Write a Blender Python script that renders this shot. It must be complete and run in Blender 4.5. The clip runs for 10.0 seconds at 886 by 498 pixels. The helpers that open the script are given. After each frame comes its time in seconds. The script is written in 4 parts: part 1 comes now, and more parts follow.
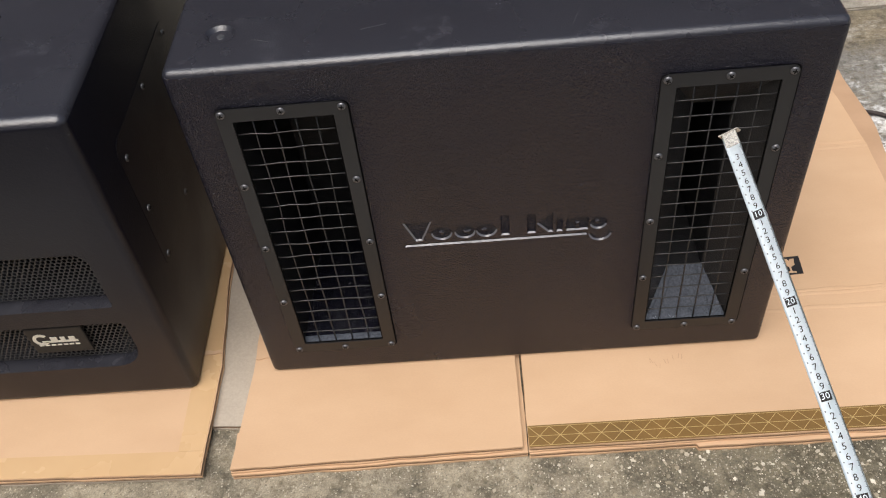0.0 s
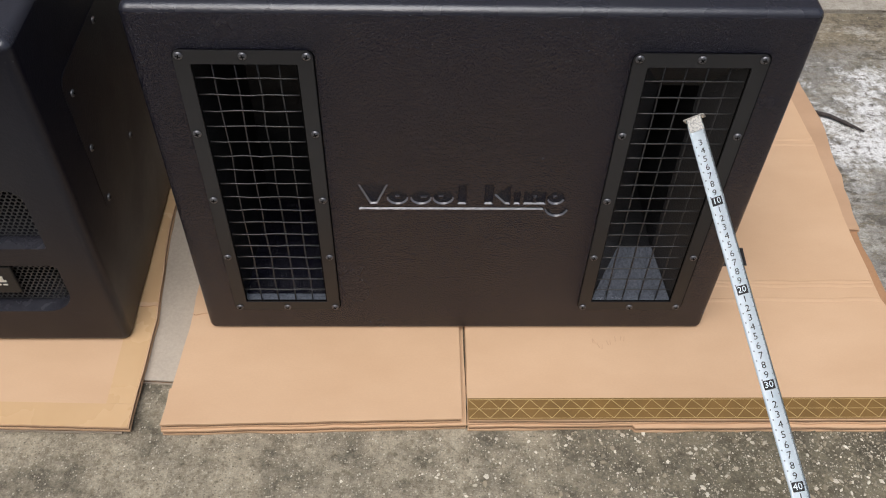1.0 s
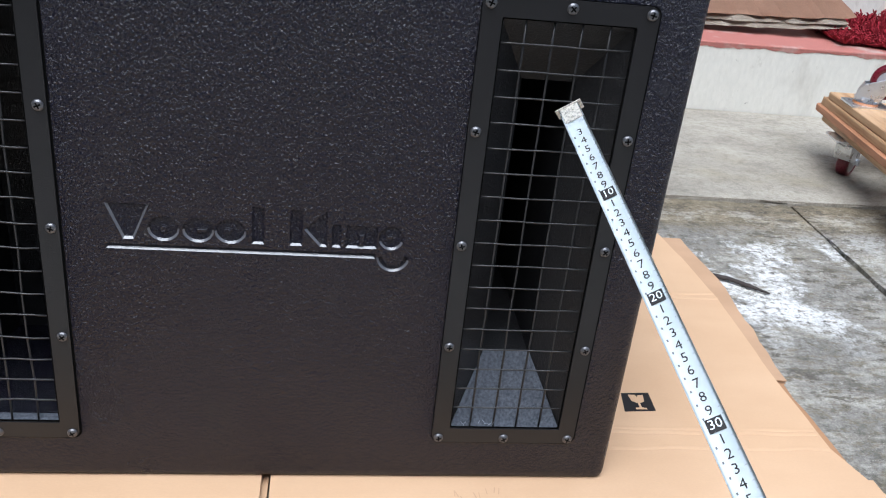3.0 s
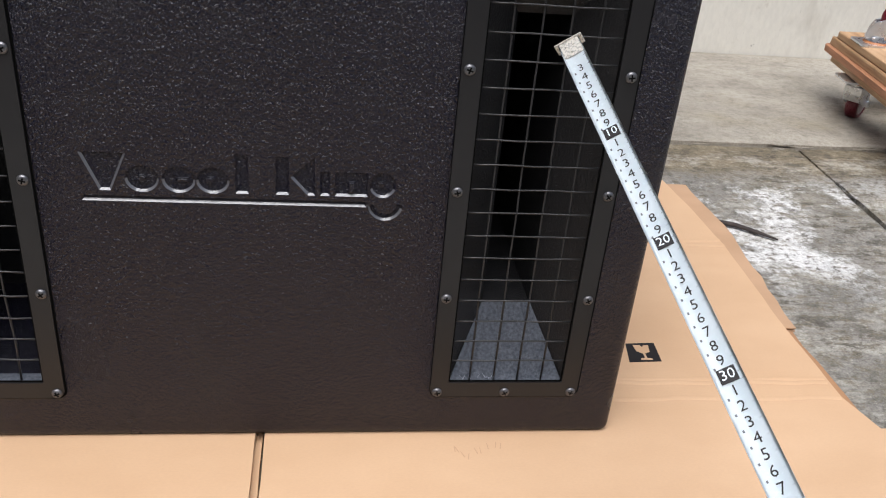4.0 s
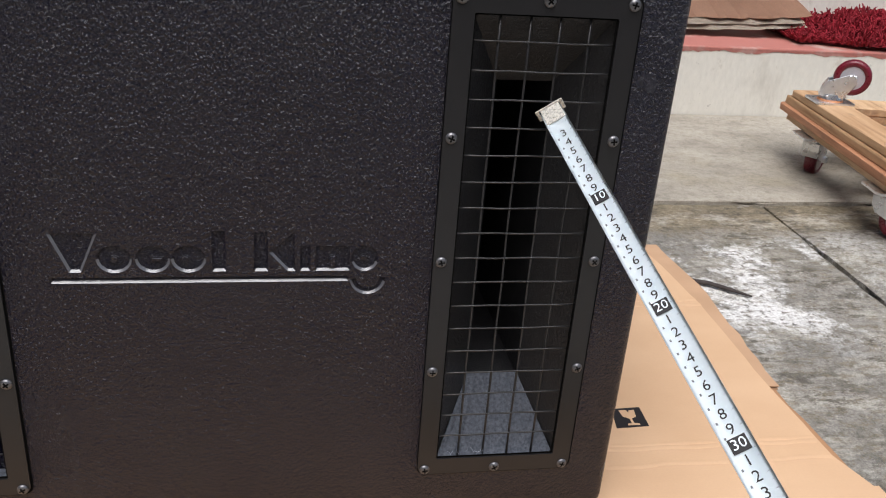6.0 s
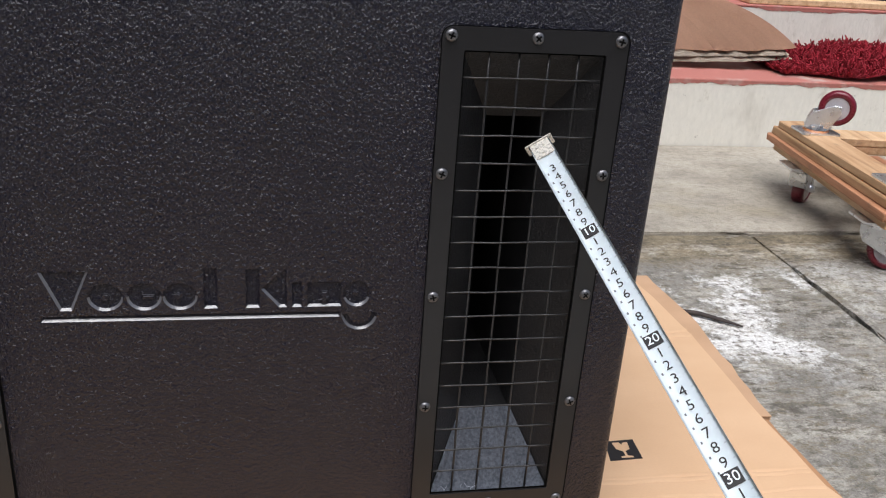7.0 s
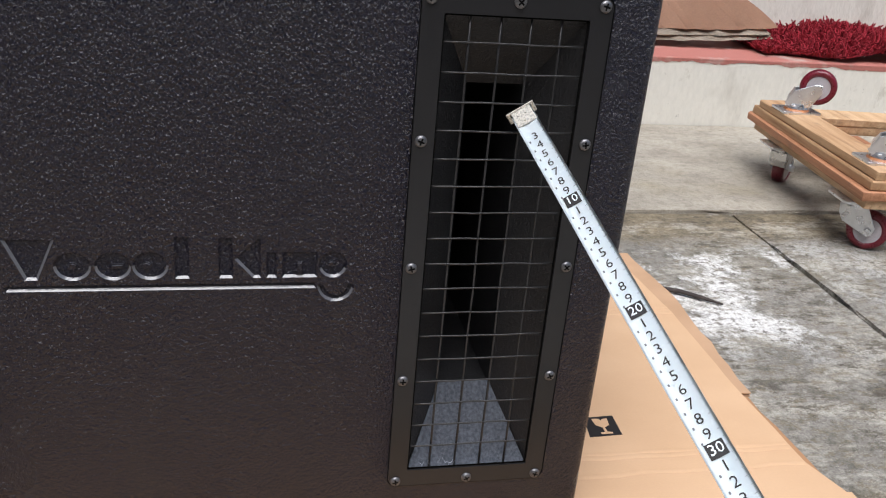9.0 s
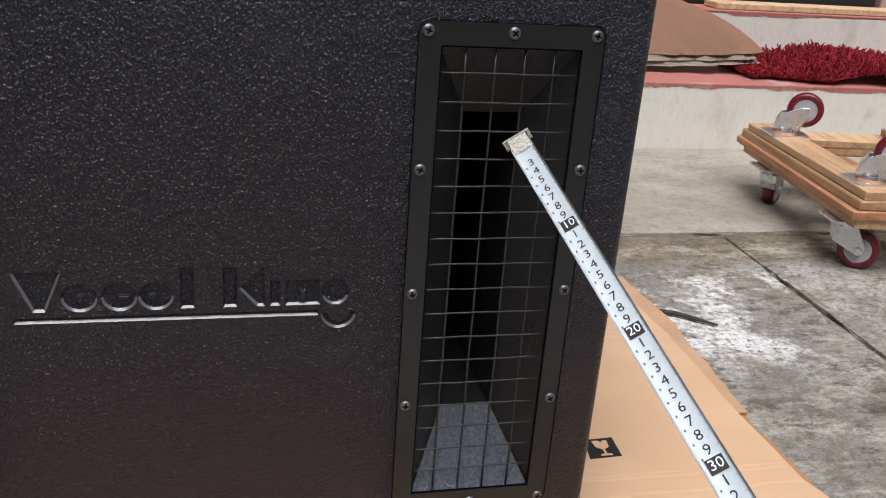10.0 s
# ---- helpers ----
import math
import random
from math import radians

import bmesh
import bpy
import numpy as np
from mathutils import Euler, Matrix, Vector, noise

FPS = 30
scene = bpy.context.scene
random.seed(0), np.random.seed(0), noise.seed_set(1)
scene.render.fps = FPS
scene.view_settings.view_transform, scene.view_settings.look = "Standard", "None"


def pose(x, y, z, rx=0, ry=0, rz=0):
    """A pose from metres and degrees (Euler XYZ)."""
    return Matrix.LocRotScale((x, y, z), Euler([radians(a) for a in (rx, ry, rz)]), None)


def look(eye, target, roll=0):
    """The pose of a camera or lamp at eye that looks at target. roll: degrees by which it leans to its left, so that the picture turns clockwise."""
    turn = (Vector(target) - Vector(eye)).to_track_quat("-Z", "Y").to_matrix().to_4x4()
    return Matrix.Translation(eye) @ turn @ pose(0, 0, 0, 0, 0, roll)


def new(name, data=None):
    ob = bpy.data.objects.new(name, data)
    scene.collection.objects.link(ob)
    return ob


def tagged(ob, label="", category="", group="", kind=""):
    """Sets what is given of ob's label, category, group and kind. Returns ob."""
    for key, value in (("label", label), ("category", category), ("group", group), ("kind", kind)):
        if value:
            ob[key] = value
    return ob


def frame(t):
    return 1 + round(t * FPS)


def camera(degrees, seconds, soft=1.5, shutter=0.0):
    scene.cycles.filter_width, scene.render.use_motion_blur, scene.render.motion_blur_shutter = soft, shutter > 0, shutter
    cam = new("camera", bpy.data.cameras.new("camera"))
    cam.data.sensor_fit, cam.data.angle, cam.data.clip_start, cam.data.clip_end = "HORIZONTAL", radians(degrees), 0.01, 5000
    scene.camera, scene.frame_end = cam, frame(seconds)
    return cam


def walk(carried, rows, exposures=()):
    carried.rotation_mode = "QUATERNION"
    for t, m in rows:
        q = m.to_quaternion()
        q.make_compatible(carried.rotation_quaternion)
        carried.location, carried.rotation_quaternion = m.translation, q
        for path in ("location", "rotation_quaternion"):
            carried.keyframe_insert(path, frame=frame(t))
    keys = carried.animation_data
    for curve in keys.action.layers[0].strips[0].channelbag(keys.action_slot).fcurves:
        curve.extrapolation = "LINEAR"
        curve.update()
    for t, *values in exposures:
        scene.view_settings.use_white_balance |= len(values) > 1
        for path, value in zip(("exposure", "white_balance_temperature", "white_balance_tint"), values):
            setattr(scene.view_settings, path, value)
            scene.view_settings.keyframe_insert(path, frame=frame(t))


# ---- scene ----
cam = camera(53.1, 10.0, soft=1.1)
PATH = [
    (0, (-0.22, -0.82, 1.148), (-0.315, 0.536, -0.319), -7.0),
    (0.2, (-0.259, -0.822, 1.147), (-0.259, 0.557, -0.301), -5.0),
    (0.5, (-0.292, -0.817, 1.137), (-0.182, 0.526, -0.34), -0.7),
    (0.7, (-0.286, -0.822, 1.116), (-0.203, 0.424, -0.447), 1.5),
    (0.8, (-0.274, -0.821, 1.117), (-0.213, 0.422, -0.449), 1.6),
    (1, (-0.248, -0.814, 1.126), (-0.194, 0.497, -0.383), 1.9),
    (1.2, (-0.228, -0.807, 1.124), (-0.161, 0.612, -0.284), 4.1),
    (1.4, (-0.212, -0.791, 1.083), (-0.143, 0.738, -0.204), 5.3),
    (1.5, (-0.19, -0.777, 1.04), (-0.142, 0.776, -0.22), 5.2),
    (1.7, (-0.173, -0.761, 0.917), (-0.106, 0.823, -0.303), 5.3),
    (2, (-0.157, -0.736, 0.764), (-0.038, 0.935, -0.328), 4.6),
    (2.2, (-0.146, -0.73, 0.695), (0.038, 1.015, -0.264), 5.0),
    (2.5, (-0.142, -0.746, 0.653), (0.104, 1.051, -0.191), 6.8),
    (3, (-0.135, -0.753, 0.659), (0.142, 1.019, -0.226), 6.4),
    (3.2, (-0.127, -0.748, 0.649), (0.15, 1.008, -0.267), 5.5),
    (4.3, (-0.118, -0.717, 0.634), (0.153, 1.005, -0.346), 5.4),
    (4.5, (-0.112, -0.724, 0.633), (0.167, 1.012, -0.321), 4.8),
    (5, (-0.113, -0.722, 0.634), (0.206, 1.031, -0.273), 4.0),
    (5.5, (-0.13, -0.703, 0.628), (0.215, 1.066, -0.239), 4.3),
    (5.7, (-0.135, -0.697, 0.628), (0.215, 1.077, -0.228), 4.5),
    (6.8, (-0.146, -0.697, 0.634), (0.239, 1.102, -0.152), 4.5),
    (7, (-0.141, -0.698, 0.633), (0.24, 1.106, -0.141), 4.3),
    (7.5, (-0.148, -0.688, 0.629), (0.245, 1.116, -0.14), 5.0),
    (8, (-0.145, -0.684, 0.624), (0.264, 1.112, -0.154), 5.5),
    (8.5, (-0.142, -0.684, 0.62), (0.273, 1.102, -0.178), 5.5),
    (9, (-0.137, -0.686, 0.617), (0.289, 1.093, -0.191), 5.2),
    (9.5, (-0.128, -0.691, 0.612), (0.316, 1.092, -0.178), 4.4),
    (10, (-0.146, -0.699, 0.621), (0.296, 1.102, -0.129), 4.3),
]
walk(cam, [(t, look(eye, target, roll)) for t, eye, target, roll in PATH],
     exposures=[(0, 0.38, 6900, 11), (0.5, 0.43, 7000, 11), (1, 0.18, 6600, 11), (1.5, 0.48, 6350, 10), (2.5, 0.66, 6100, 9), (3, 0.68, 5900, 8), (4.5, 0.41, 6750, 12), (7.5, 0.53, 6500, 11), (9, 0.55, 6500, 11), (9.5, 0.36, 6700, 12), (10, 0.39, 6650, 12)])
# ---- light ----
world = bpy.data.worlds.new("overcast_sky")
scene.world = world
world.use_nodes = True
wn = world.node_tree.nodes
sky = wn.new("ShaderNodeTexSky")
sky.sky_type = "NISHITA"
sky.sun_disc = False
sky.sun_elevation, sky.sun_rotation = radians(55), radians(200)
sky.dust_density, sky.air_density, sky.ozone_density = 3.0, 1.0, 1.5
world.node_tree.links.new(sky.outputs["Color"], wn["Background"].inputs["Color"])
wn["Background"].inputs["Strength"].default_value = 0.09
sun_data = bpy.data.lights.new("sun", "SUN")
sun_data.energy, sun_data.angle, sun_data.color = 3.0, radians(50), (0.95, 0.97, 1.0)
sun = new("sun", sun_data)
sun.matrix_world = look((-0.5, -1.6, 5.0), (0, 0.0, 0))


# ---- materials ----
def mat(name, base, rough=0.6, metal=0.0):
    m = bpy.data.materials.new(name)
    m.use_nodes = True
    b = m.node_tree.nodes["Principled BSDF"]
    b.inputs["Base Color"].default_value = (*base, 1)
    b.inputs["Roughness"].default_value = rough
    b.inputs["Metallic"].default_value = metal
    return m


def nd(m, kind, **values):
    n = m.node_tree.nodes.new("ShaderNode" + kind)
    for key, v in values.items():
        n.inputs[key].default_value = v
    return n


def ln(m, a, b):
    m.node_tree.links.new(a, b)


def bsdf(m):
    return m.node_tree.nodes["Principled BSDF"]


def coords(m, stretch=(1, 1, 1)):
    c = nd(m, "TexCoord")
    g = nd(m, "Mapping", Scale=stretch)
    ln(m, c.outputs["Object"], g.inputs["Vector"])
    return g.outputs["Vector"]


def noise_tex(m, vec, scale, detail=4.0, rough=0.55):
    n = nd(m, "TexNoise", Scale=scale, Detail=detail, Roughness=rough)
    ln(m, vec, n.inputs["Vector"])
    return n.outputs["Fac"]


def ramp(m, fac, lo, hi, c0=(0, 0, 0), c1=(1, 1, 1)):
    r = nd(m, "ValToRGB")
    r.color_ramp.elements[0].position, r.color_ramp.elements[0].color = lo, (*c0, 1)
    r.color_ramp.elements[1].position, r.color_ramp.elements[1].color = hi, (*c1, 1)
    ln(m, fac, r.inputs["Fac"])
    return r.outputs["Color"]


def mix(m, fac, a, b, how="MIX"):
    x = nd(m, "Mix")
    x.data_type, x.blend_type = "RGBA", how
    if isinstance(fac, (int, float)):
        x.inputs[0].default_value = fac
    else:
        ln(m, fac, x.inputs[0])
    for sock, v in ((x.inputs[6], a), (x.inputs[7], b)):
        if isinstance(v, tuple):
            sock.default_value = (*v, 1)
        else:
            ln(m, v, sock)
    return x.outputs[2]


def math_node(m, op, a, b=0.0):
    x = nd(m, "Math")
    x.operation = op
    for sock, v in ((x.inputs[0], a), (x.inputs[1], b)):
        if isinstance(v, (int, float)):
            sock.default_value = v
        else:
            ln(m, v, sock)
    return x.outputs[0]


def bump(m, height, strength, distance):
    b = nd(m, "Bump", Strength=strength, Distance=distance)
    ln(m, height, b.inputs["Height"])
    ln(m, b.outputs["Normal"], bsdf(m).inputs["Normal"])


def varied(name, base, dark, rough, scale, grain, bump_d, stretch=(1, 1, 1), metal=0.0, lo=0.35, hi=0.7, tone_lo=0.82):
    """Two scales of variation: broad tone and fine grain with relief."""
    m = mat(name, base, rough, metal)
    v = coords(m, stretch)
    broad = ramp(m, noise_tex(m, v, scale, 5.0), lo, hi, dark, base)
    fine = noise_tex(m, v, grain, 3.0)
    tone = ramp(m, fine, 0.25, 0.75, (tone_lo,) * 3, (1, 1, 1))
    ln(m, mix(m, 1.0, broad, tone, "MULTIPLY"), bsdf(m).inputs["Base Color"])
    ln(m, ramp(m, fine, 0.2, 0.8, (rough - 0.08,) * 3, (rough + 0.08,) * 3), bsdf(m).inputs["Roughness"])
    bump(m, fine, 0.5, bump_d)
    return m


def crinkle(name, base, rough, dusty, relief=0.0022):
    """Sprayed speaker coating: pebbled relief and pale scuffs."""
    m = mat(name, base, rough)
    v = coords(m, (1.3, 1.3, 0.95))
    bsdf(m).inputs["Specular IOR Level"].default_value = 0.5
    peb = nd(m, "TexVoronoi", Scale=330.0)
    peb.feature = "SMOOTH_F1"
    ln(m, v, peb.inputs["Vector"])
    warp = nd(m, "TexNoise", Scale=300.0, Detail=3.0, Roughness=0.55, Distortion=0.8)
    ln(m, v, warp.inputs["Vector"])
    fine = noise_tex(m, v, 700.0, 2.0, 0.5)
    height = math_node(m, "ADD", math_node(m, "MULTIPLY", fine, 0.3), math_node(m, "ADD", warp.outputs["Fac"], math_node(m, "MULTIPLY", peb.outputs["Distance"], 0.45)))
    bump(m, height, 1.0, relief)
    scuff = ramp(m, noise_tex(m, v, 9.0, 8.0, 0.7), 0.55, 0.8)
    speck = ramp(m, noise_tex(m, v, 140.0, 2.0, 0.5), 0.74, 0.78)
    col = mix(m, scuff, base, dusty)
    col = mix(m, math_node(m, "MULTIPLY", speck, 0.25), col, (0.12, 0.12, 0.12))
    ln(m, col, bsdf(m).inputs["Base Color"])
    ln(m, ramp(m, noise_tex(m, v, 6.0, 5.0), 0.3, 0.7, (rough - 0.06,) * 3, (rough + 0.1,) * 3), bsdf(m).inputs["Roughness"])
    return m


COAT = crinkle("black_crinkle_coating", (0.0048, 0.0048, 0.0125), 0.19, (0.0115, 0.0115, 0.0155), 0.0028)
# paler, glossier coating that paints the sky's glint on the emblem's upward faces
COAT_GLINT = crinkle("emblem_glint_coating", (0.1, 0.1, 0.11), 0.2, (0.13, 0.13, 0.135), 0.0003)
bsdf(COAT_GLINT).inputs["Specular IOR Level"].default_value = 0.9
# scuffed, smoother copy of the coating, with sky light added to its colour
COAT_TOP = crinkle("rubbed_skylit_black_coating", (0.024, 0.024, 0.03), 0.25, (0.055, 0.055, 0.065), 0.0003)
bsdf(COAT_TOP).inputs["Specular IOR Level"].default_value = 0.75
# port paint, its black lifted to stand in for haze over the dark interior
PORT_PAINT = crinkle("veiled_black_port_paint", (0.017, 0.017, 0.0185), 0.34, (0.025, 0.025, 0.026), 0.0009)
COAT_OLD = crinkle("worn_black_coating", (0.006, 0.006, 0.0105), 0.33, (0.0115, 0.0115, 0.0165), 0.0004)
bsdf(COAT_OLD).inputs["Specular IOR Level"].default_value = 0.33
PLATE = varied("black_powder_coat", (0.0125, 0.012, 0.0135), (0.01, 0.01, 0.011), 0.43, 12, 700, 0.0002)
WIRE = varied("black_coated_wire", (0.026, 0.026, 0.028), (0.018, 0.018, 0.018), 0.36, 30, 500, 0.0002)
SCREW = varied("blackened_screw_steel", (0.2, 0.2, 0.21), (0.13, 0.13, 0.135), 0.36, 200, 900, 0.0002, metal=0.7)
# near-black without sheen, painted shade for screw slots and the frame's gap
SLOT = mat("recess_shade", (0.003, 0.003, 0.003), 0.8)
bsdf(SLOT).inputs["Specular IOR Level"].default_value = 0.05
FELT = varied("grey_blue_felt", (0.14, 0.157, 0.19), (0.05, 0.058, 0.075), 0.95, 330, 900, 0.002, lo=0.3, hi=0.7, tone_lo=0.7)
FIBRE = mat("pale_felt_fibre", (0.4, 0.43, 0.5), 0.9)
SOCKET = mat("dark_green_socket", (0.012, 0.02, 0.018), 0.3)
WHITE = varied("white_print", (0.75, 0.72, 0.62), (0.65, 0.62, 0.52), 0.5, 80, 500, 0.0001)
PERF = varied("perforated_black_steel", (0.035, 0.035, 0.036), (0.025, 0.025, 0.025), 0.4, 30, 600, 0.0001)

CARD = varied("tan_corrugated_card", (0.605, 0.395, 0.24), (0.55, 0.35, 0.205), 0.78, 4, 260, 0.0003, (1, 2, 1), tone_lo=0.94)
CARD_MID = varied("shaded_tan_card", (0.5, 0.315, 0.19), (0.43, 0.265, 0.155), 0.8, 6, 260, 0.0004, (1, 2, 1), tone_lo=0.93)
CARD_ORANGE = varied("orange_brown_card", (0.42, 0.225, 0.11), (0.36, 0.19, 0.095), 0.8, 6, 260, 0.0004)
CARD_GREY = varied("grey_beige_card", (0.5, 0.425, 0.34), (0.42, 0.35, 0.275), 0.85, 7, 260, 0.0004)
CARD_RED = varied("reddish_brown_card", (0.47, 0.27, 0.175), (0.4, 0.22, 0.14), 0.8, 5, 200, 0.0004)
FLUTE = varied("card_fluting", (0.36, 0.24, 0.15), (0.24, 0.15, 0.09), 0.9, 60, 400, 0.001)
TAPE = varied("glossy_brown_packing_tape", (0.6, 0.395, 0.215), (0.56, 0.36, 0.19), 0.25, 5, 14, 0.0003, tone_lo=0.95)
GOLD = varied("gold_brown_printed_tape", (0.23, 0.125, 0.035), (0.18, 0.1, 0.028), 0.4, 14, 300, 0.0003)
GOLD_LINE = mat("pale_gold_line", (0.5, 0.36, 0.16), 0.4)
INK_GREY = mat("grey_print_ink", (0.16, 0.17, 0.19), 0.6)
INK = mat("black_print_ink", (0.012, 0.01, 0.01), 0.6)

WOOD = varied("raw_pine_plank", (0.67, 0.49, 0.315), (0.48, 0.31, 0.175), 0.65, 7, 130, 0.0006, (9, 0.9, 9), lo=0.3, hi=0.65)
WOOD_RED = varied("reddish_plank", (0.48, 0.24, 0.14), (0.27, 0.12, 0.06), 0.65, 7, 130, 0.0006, (9, 0.9, 9), lo=0.3, hi=0.65)
for plank_mat in (WOOD, WOOD_RED):
    # each board has its own tone, dark growth lines and worn, dirty ends of grain
    own = nd(plank_mat, "ObjectInfo")
    tone = ramp(plank_mat, own.outputs["Random"], 0.0, 1.0, (0.78, 0.66, 0.56), (1.2, 1.16, 1.1))
    shade = mix(plank_mat, 1.0, bsdf(plank_mat).inputs["Base Color"].links[0].from_socket, tone, "MULTIPLY")
    veins = ramp(plank_mat, noise_tex(plank_mat, coords(plank_mat, (30, 1.3, 30)), 3.0, 6.0, 0.65), 0.55, 0.66)
    shade = mix(plank_mat, math_node(plank_mat, "MULTIPLY", veins, 0.5), shade, (0.2, 0.09, 0.035))
    dirt = ramp(plank_mat, noise_tex(plank_mat, coords(plank_mat), 16.0, 8.0, 0.7), 0.58, 0.72)
    shade = mix(plank_mat, math_node(plank_mat, "MULTIPLY", dirt, 0.45), shade, (0.14, 0.1, 0.07))
    ln(plank_mat, shade, bsdf(plank_mat).inputs["Base Color"])
ZINC = varied("zinc_plated_steel", (0.8, 0.81, 0.83), (0.72, 0.73, 0.75), 0.3, 40, 60, 0.0001, metal=0.9)
HOOK = varied("bright_plated_hook", (0.8, 0.77, 0.7), (0.7, 0.67, 0.6), 0.28, 90, 400, 0.0002, metal=0.35)
COPPER = varied("orange_grease_ring", (0.55, 0.24, 0.1), (0.45, 0.18, 0.08), 0.4, 60, 400, 0.0002)
RUBBER = varied("dark_red_polyurethane", (0.17, 0.012, 0.025), (0.12, 0.008, 0.018), 0.3, 30, 300, 0.0002)
HUB = varied("pale_grey_hub", (0.5, 0.47, 0.5), (0.4, 0.38, 0.4), 0.4, 40, 300, 0.0002)
RUG = varied("crimson_chenille", (0.34, 0.007, 0.022), (0.2, 0.004, 0.012), 0.9, 40, 600, 0.002)
PAINT_RED = varied("worn_red_floor_paint", (0.44, 0.16, 0.13), (0.5, 0.36, 0.31), 0.7, 9, 150, 0.001, lo=0.3, hi=0.45)
RISER = varied("whitewashed_cement", (0.745, 0.72, 0.645), (0.5, 0.465, 0.4), 0.85, 5.0, 110, 0.003, (1, 1, 0.45), lo=0.3, hi=0.46, tone_lo=0.9)
blot = ramp(RISER, noise_tex(RISER, coords(RISER, (1, 1, 0.6)), 11.0, 10.0, 0.75), 0.58, 0.66)
wash = mix(RISER, math_node(RISER, "MULTIPLY", blot, 0.4), bsdf(RISER).inputs["Base Color"].links[0].from_socket, (0.4, 0.36, 0.29))
chip = ramp(RISER, noise_tex(RISER, coords(RISER), 45.0, 6.0, 0.7), 0.66, 0.69)
ln(RISER, mix(RISER, math_node(RISER, "MULTIPLY", chip, 0.6), wash, (0.25, 0.23, 0.2)), bsdf(RISER).inputs["Base Color"])
STEEL_TAPE = varied("white_lacquered_tape_blade", (0.86, 0.93, 0.97), (0.8, 0.89, 0.94), 0.24, 40, 300, 0.0001, tone_lo=0.97)
SCUFF = mat("pale_scratch", (0.06, 0.06, 0.064), 0.6)
DARK_BOX = varied("matt_black_case", (0.012, 0.012, 0.012), (0.008, 0.008, 0.008), 0.6, 10, 300, 0.0004)
UNSEEN_PLASTER = varied("dull_grey_unseen_plaster", (0.115, 0.115, 0.13), (0.085, 0.085, 0.095), 0.9, 2, 60, 0.002)
BARK = varied("dark_dry_stick", (0.06, 0.045, 0.04), (0.03, 0.022, 0.02), 0.8, 60, 300, 0.002)


def concrete(name, base, dark, yard=False, trowelled=False):
    """Weathered concrete; the yard's also has white lime stains, a brown foot strip and worn, stony and pale strips."""
    m = mat(name, base, 0.85)
    v = coords(m)
    flat = coords(m, (0.75, 1.3, 1) if trowelled else (1.1, 1, 1))
    sep = nd(m, "SeparateXYZ")
    ln(m, nd(m, "TexCoord").outputs["Object"], sep.inputs[0])
    col = ramp(m, noise_tex(m, flat, 4.0, 10.0, 0.68), 0.34, 0.66, dark, base)
    grit = noise_tex(m, v, 330.0, 4.0, 0.7)
    pits = noise_tex(m, v, 75.0, 8.0, 0.75)
    stain = ramp(m, noise_tex(m, flat, 13.0, 12.0, 0.82), 0.52, 0.58)
    col = mix(m, math_node(m, "MULTIPLY", stain, 0.3 if trowelled else 0.7), col, tuple(c * 0.36 for c in base))
    moss = ramp(m, noise_tex(m, flat, 2.3, 8.0, 0.7), 0.55, 0.68)
    col = mix(m, math_node(m, "MULTIPLY", moss, 0.5), col, (base[0] * 0.62, base[1] * 0.58, base[2] * 0.42))
    if yard:
        foot = math_node(m, "ADD", sep.outputs["Y"], math_node(m, "MULTIPLY", noise_tex(m, v, 9.0, 8.0, 0.7), 0.14))
        # brown foot strip, its tones lowered further for the shade under the dolly
        col = mix(m, math_node(m, "MULTIPLY", ramp(m, foot, 0.81, 0.86), 0.9), col, ramp(m, noise_tex(m, flat, 16.0, 12.0, 0.78), 0.4, 0.62, (0.1, 0.078, 0.048), (0.3, 0.245, 0.16)))
        lime = math_node(m, "MULTIPLY", ramp(m, noise_tex(m, flat, 3.2, 14.0, 0.76), 0.5, 0.56), ramp(m, pits, 0.38, 0.47))
        place = math_node(m, "MULTIPLY", ramp(m, sep.outputs["X"], 0.4, 0.5), math_node(m, "MULTIPLY", math_node(m, "SUBTRACT", 1.0, math_node(m, "MULTIPLY", ramp(m, sep.outputs["X"], 0.83, 0.92), 0.65)), math_node(m, "MULTIPLY", ramp(m, sep.outputs["Y"], 0.28, 0.42), math_node(m, "SUBTRACT", 1.0, ramp(m, foot, 0.78, 0.84)))))
        col = mix(m, math_node(m, "MULTIPLY", math_node(m, "MULTIPLY", lime, place), 0.82), col, (0.83, 0.82, 0.8))
        crust = coords(m, (7, 15, 10))
        worn = ramp(m, noise_tex(m, crust, 1.0, 12.0, 0.78), 0.5, 0.6)
        col = mix(m, math_node(m, "MULTIPLY", worn, 0.65), col, (0.5, 0.47, 0.405))
        scab = math_node(m, "MULTIPLY", ramp(m, noise_tex(m, crust, 1.7, 12.0, 0.8), 0.52, 0.57), ramp(m, noise_tex(m, flat, 4.0, 4.0), 0.42, 0.54))
        col = mix(m, math_node(m, "MULTIPLY", scab, 0.8), col, (0.085, 0.07, 0.05))
        flake = ramp(m, noise_tex(m, crust, 4.5, 14.0, 0.82), 0.53, 0.56)
        col = mix(m, math_node(m, "MULTIPLY", flake, 0.6), col, (0.2, 0.165, 0.108))
        fleck = ramp(m, noise_tex(m, coords(m, (9, 16, 10)), 6.0, 12.0, 0.8), 0.6, 0.63)
        col = mix(m, math_node(m, "MULTIPLY", fleck, 0.55), col, (0.62, 0.575, 0.48))
        wob = math_node(m, "MULTIPLY", noise_tex(m, coords(m, (1, 0.6, 1)), 5.0, 9.0, 0.62), 0.1)
        edge = math_node(m, "ADD", math_node(m, "ADD", sep.outputs["Y"], wob), 1.0)
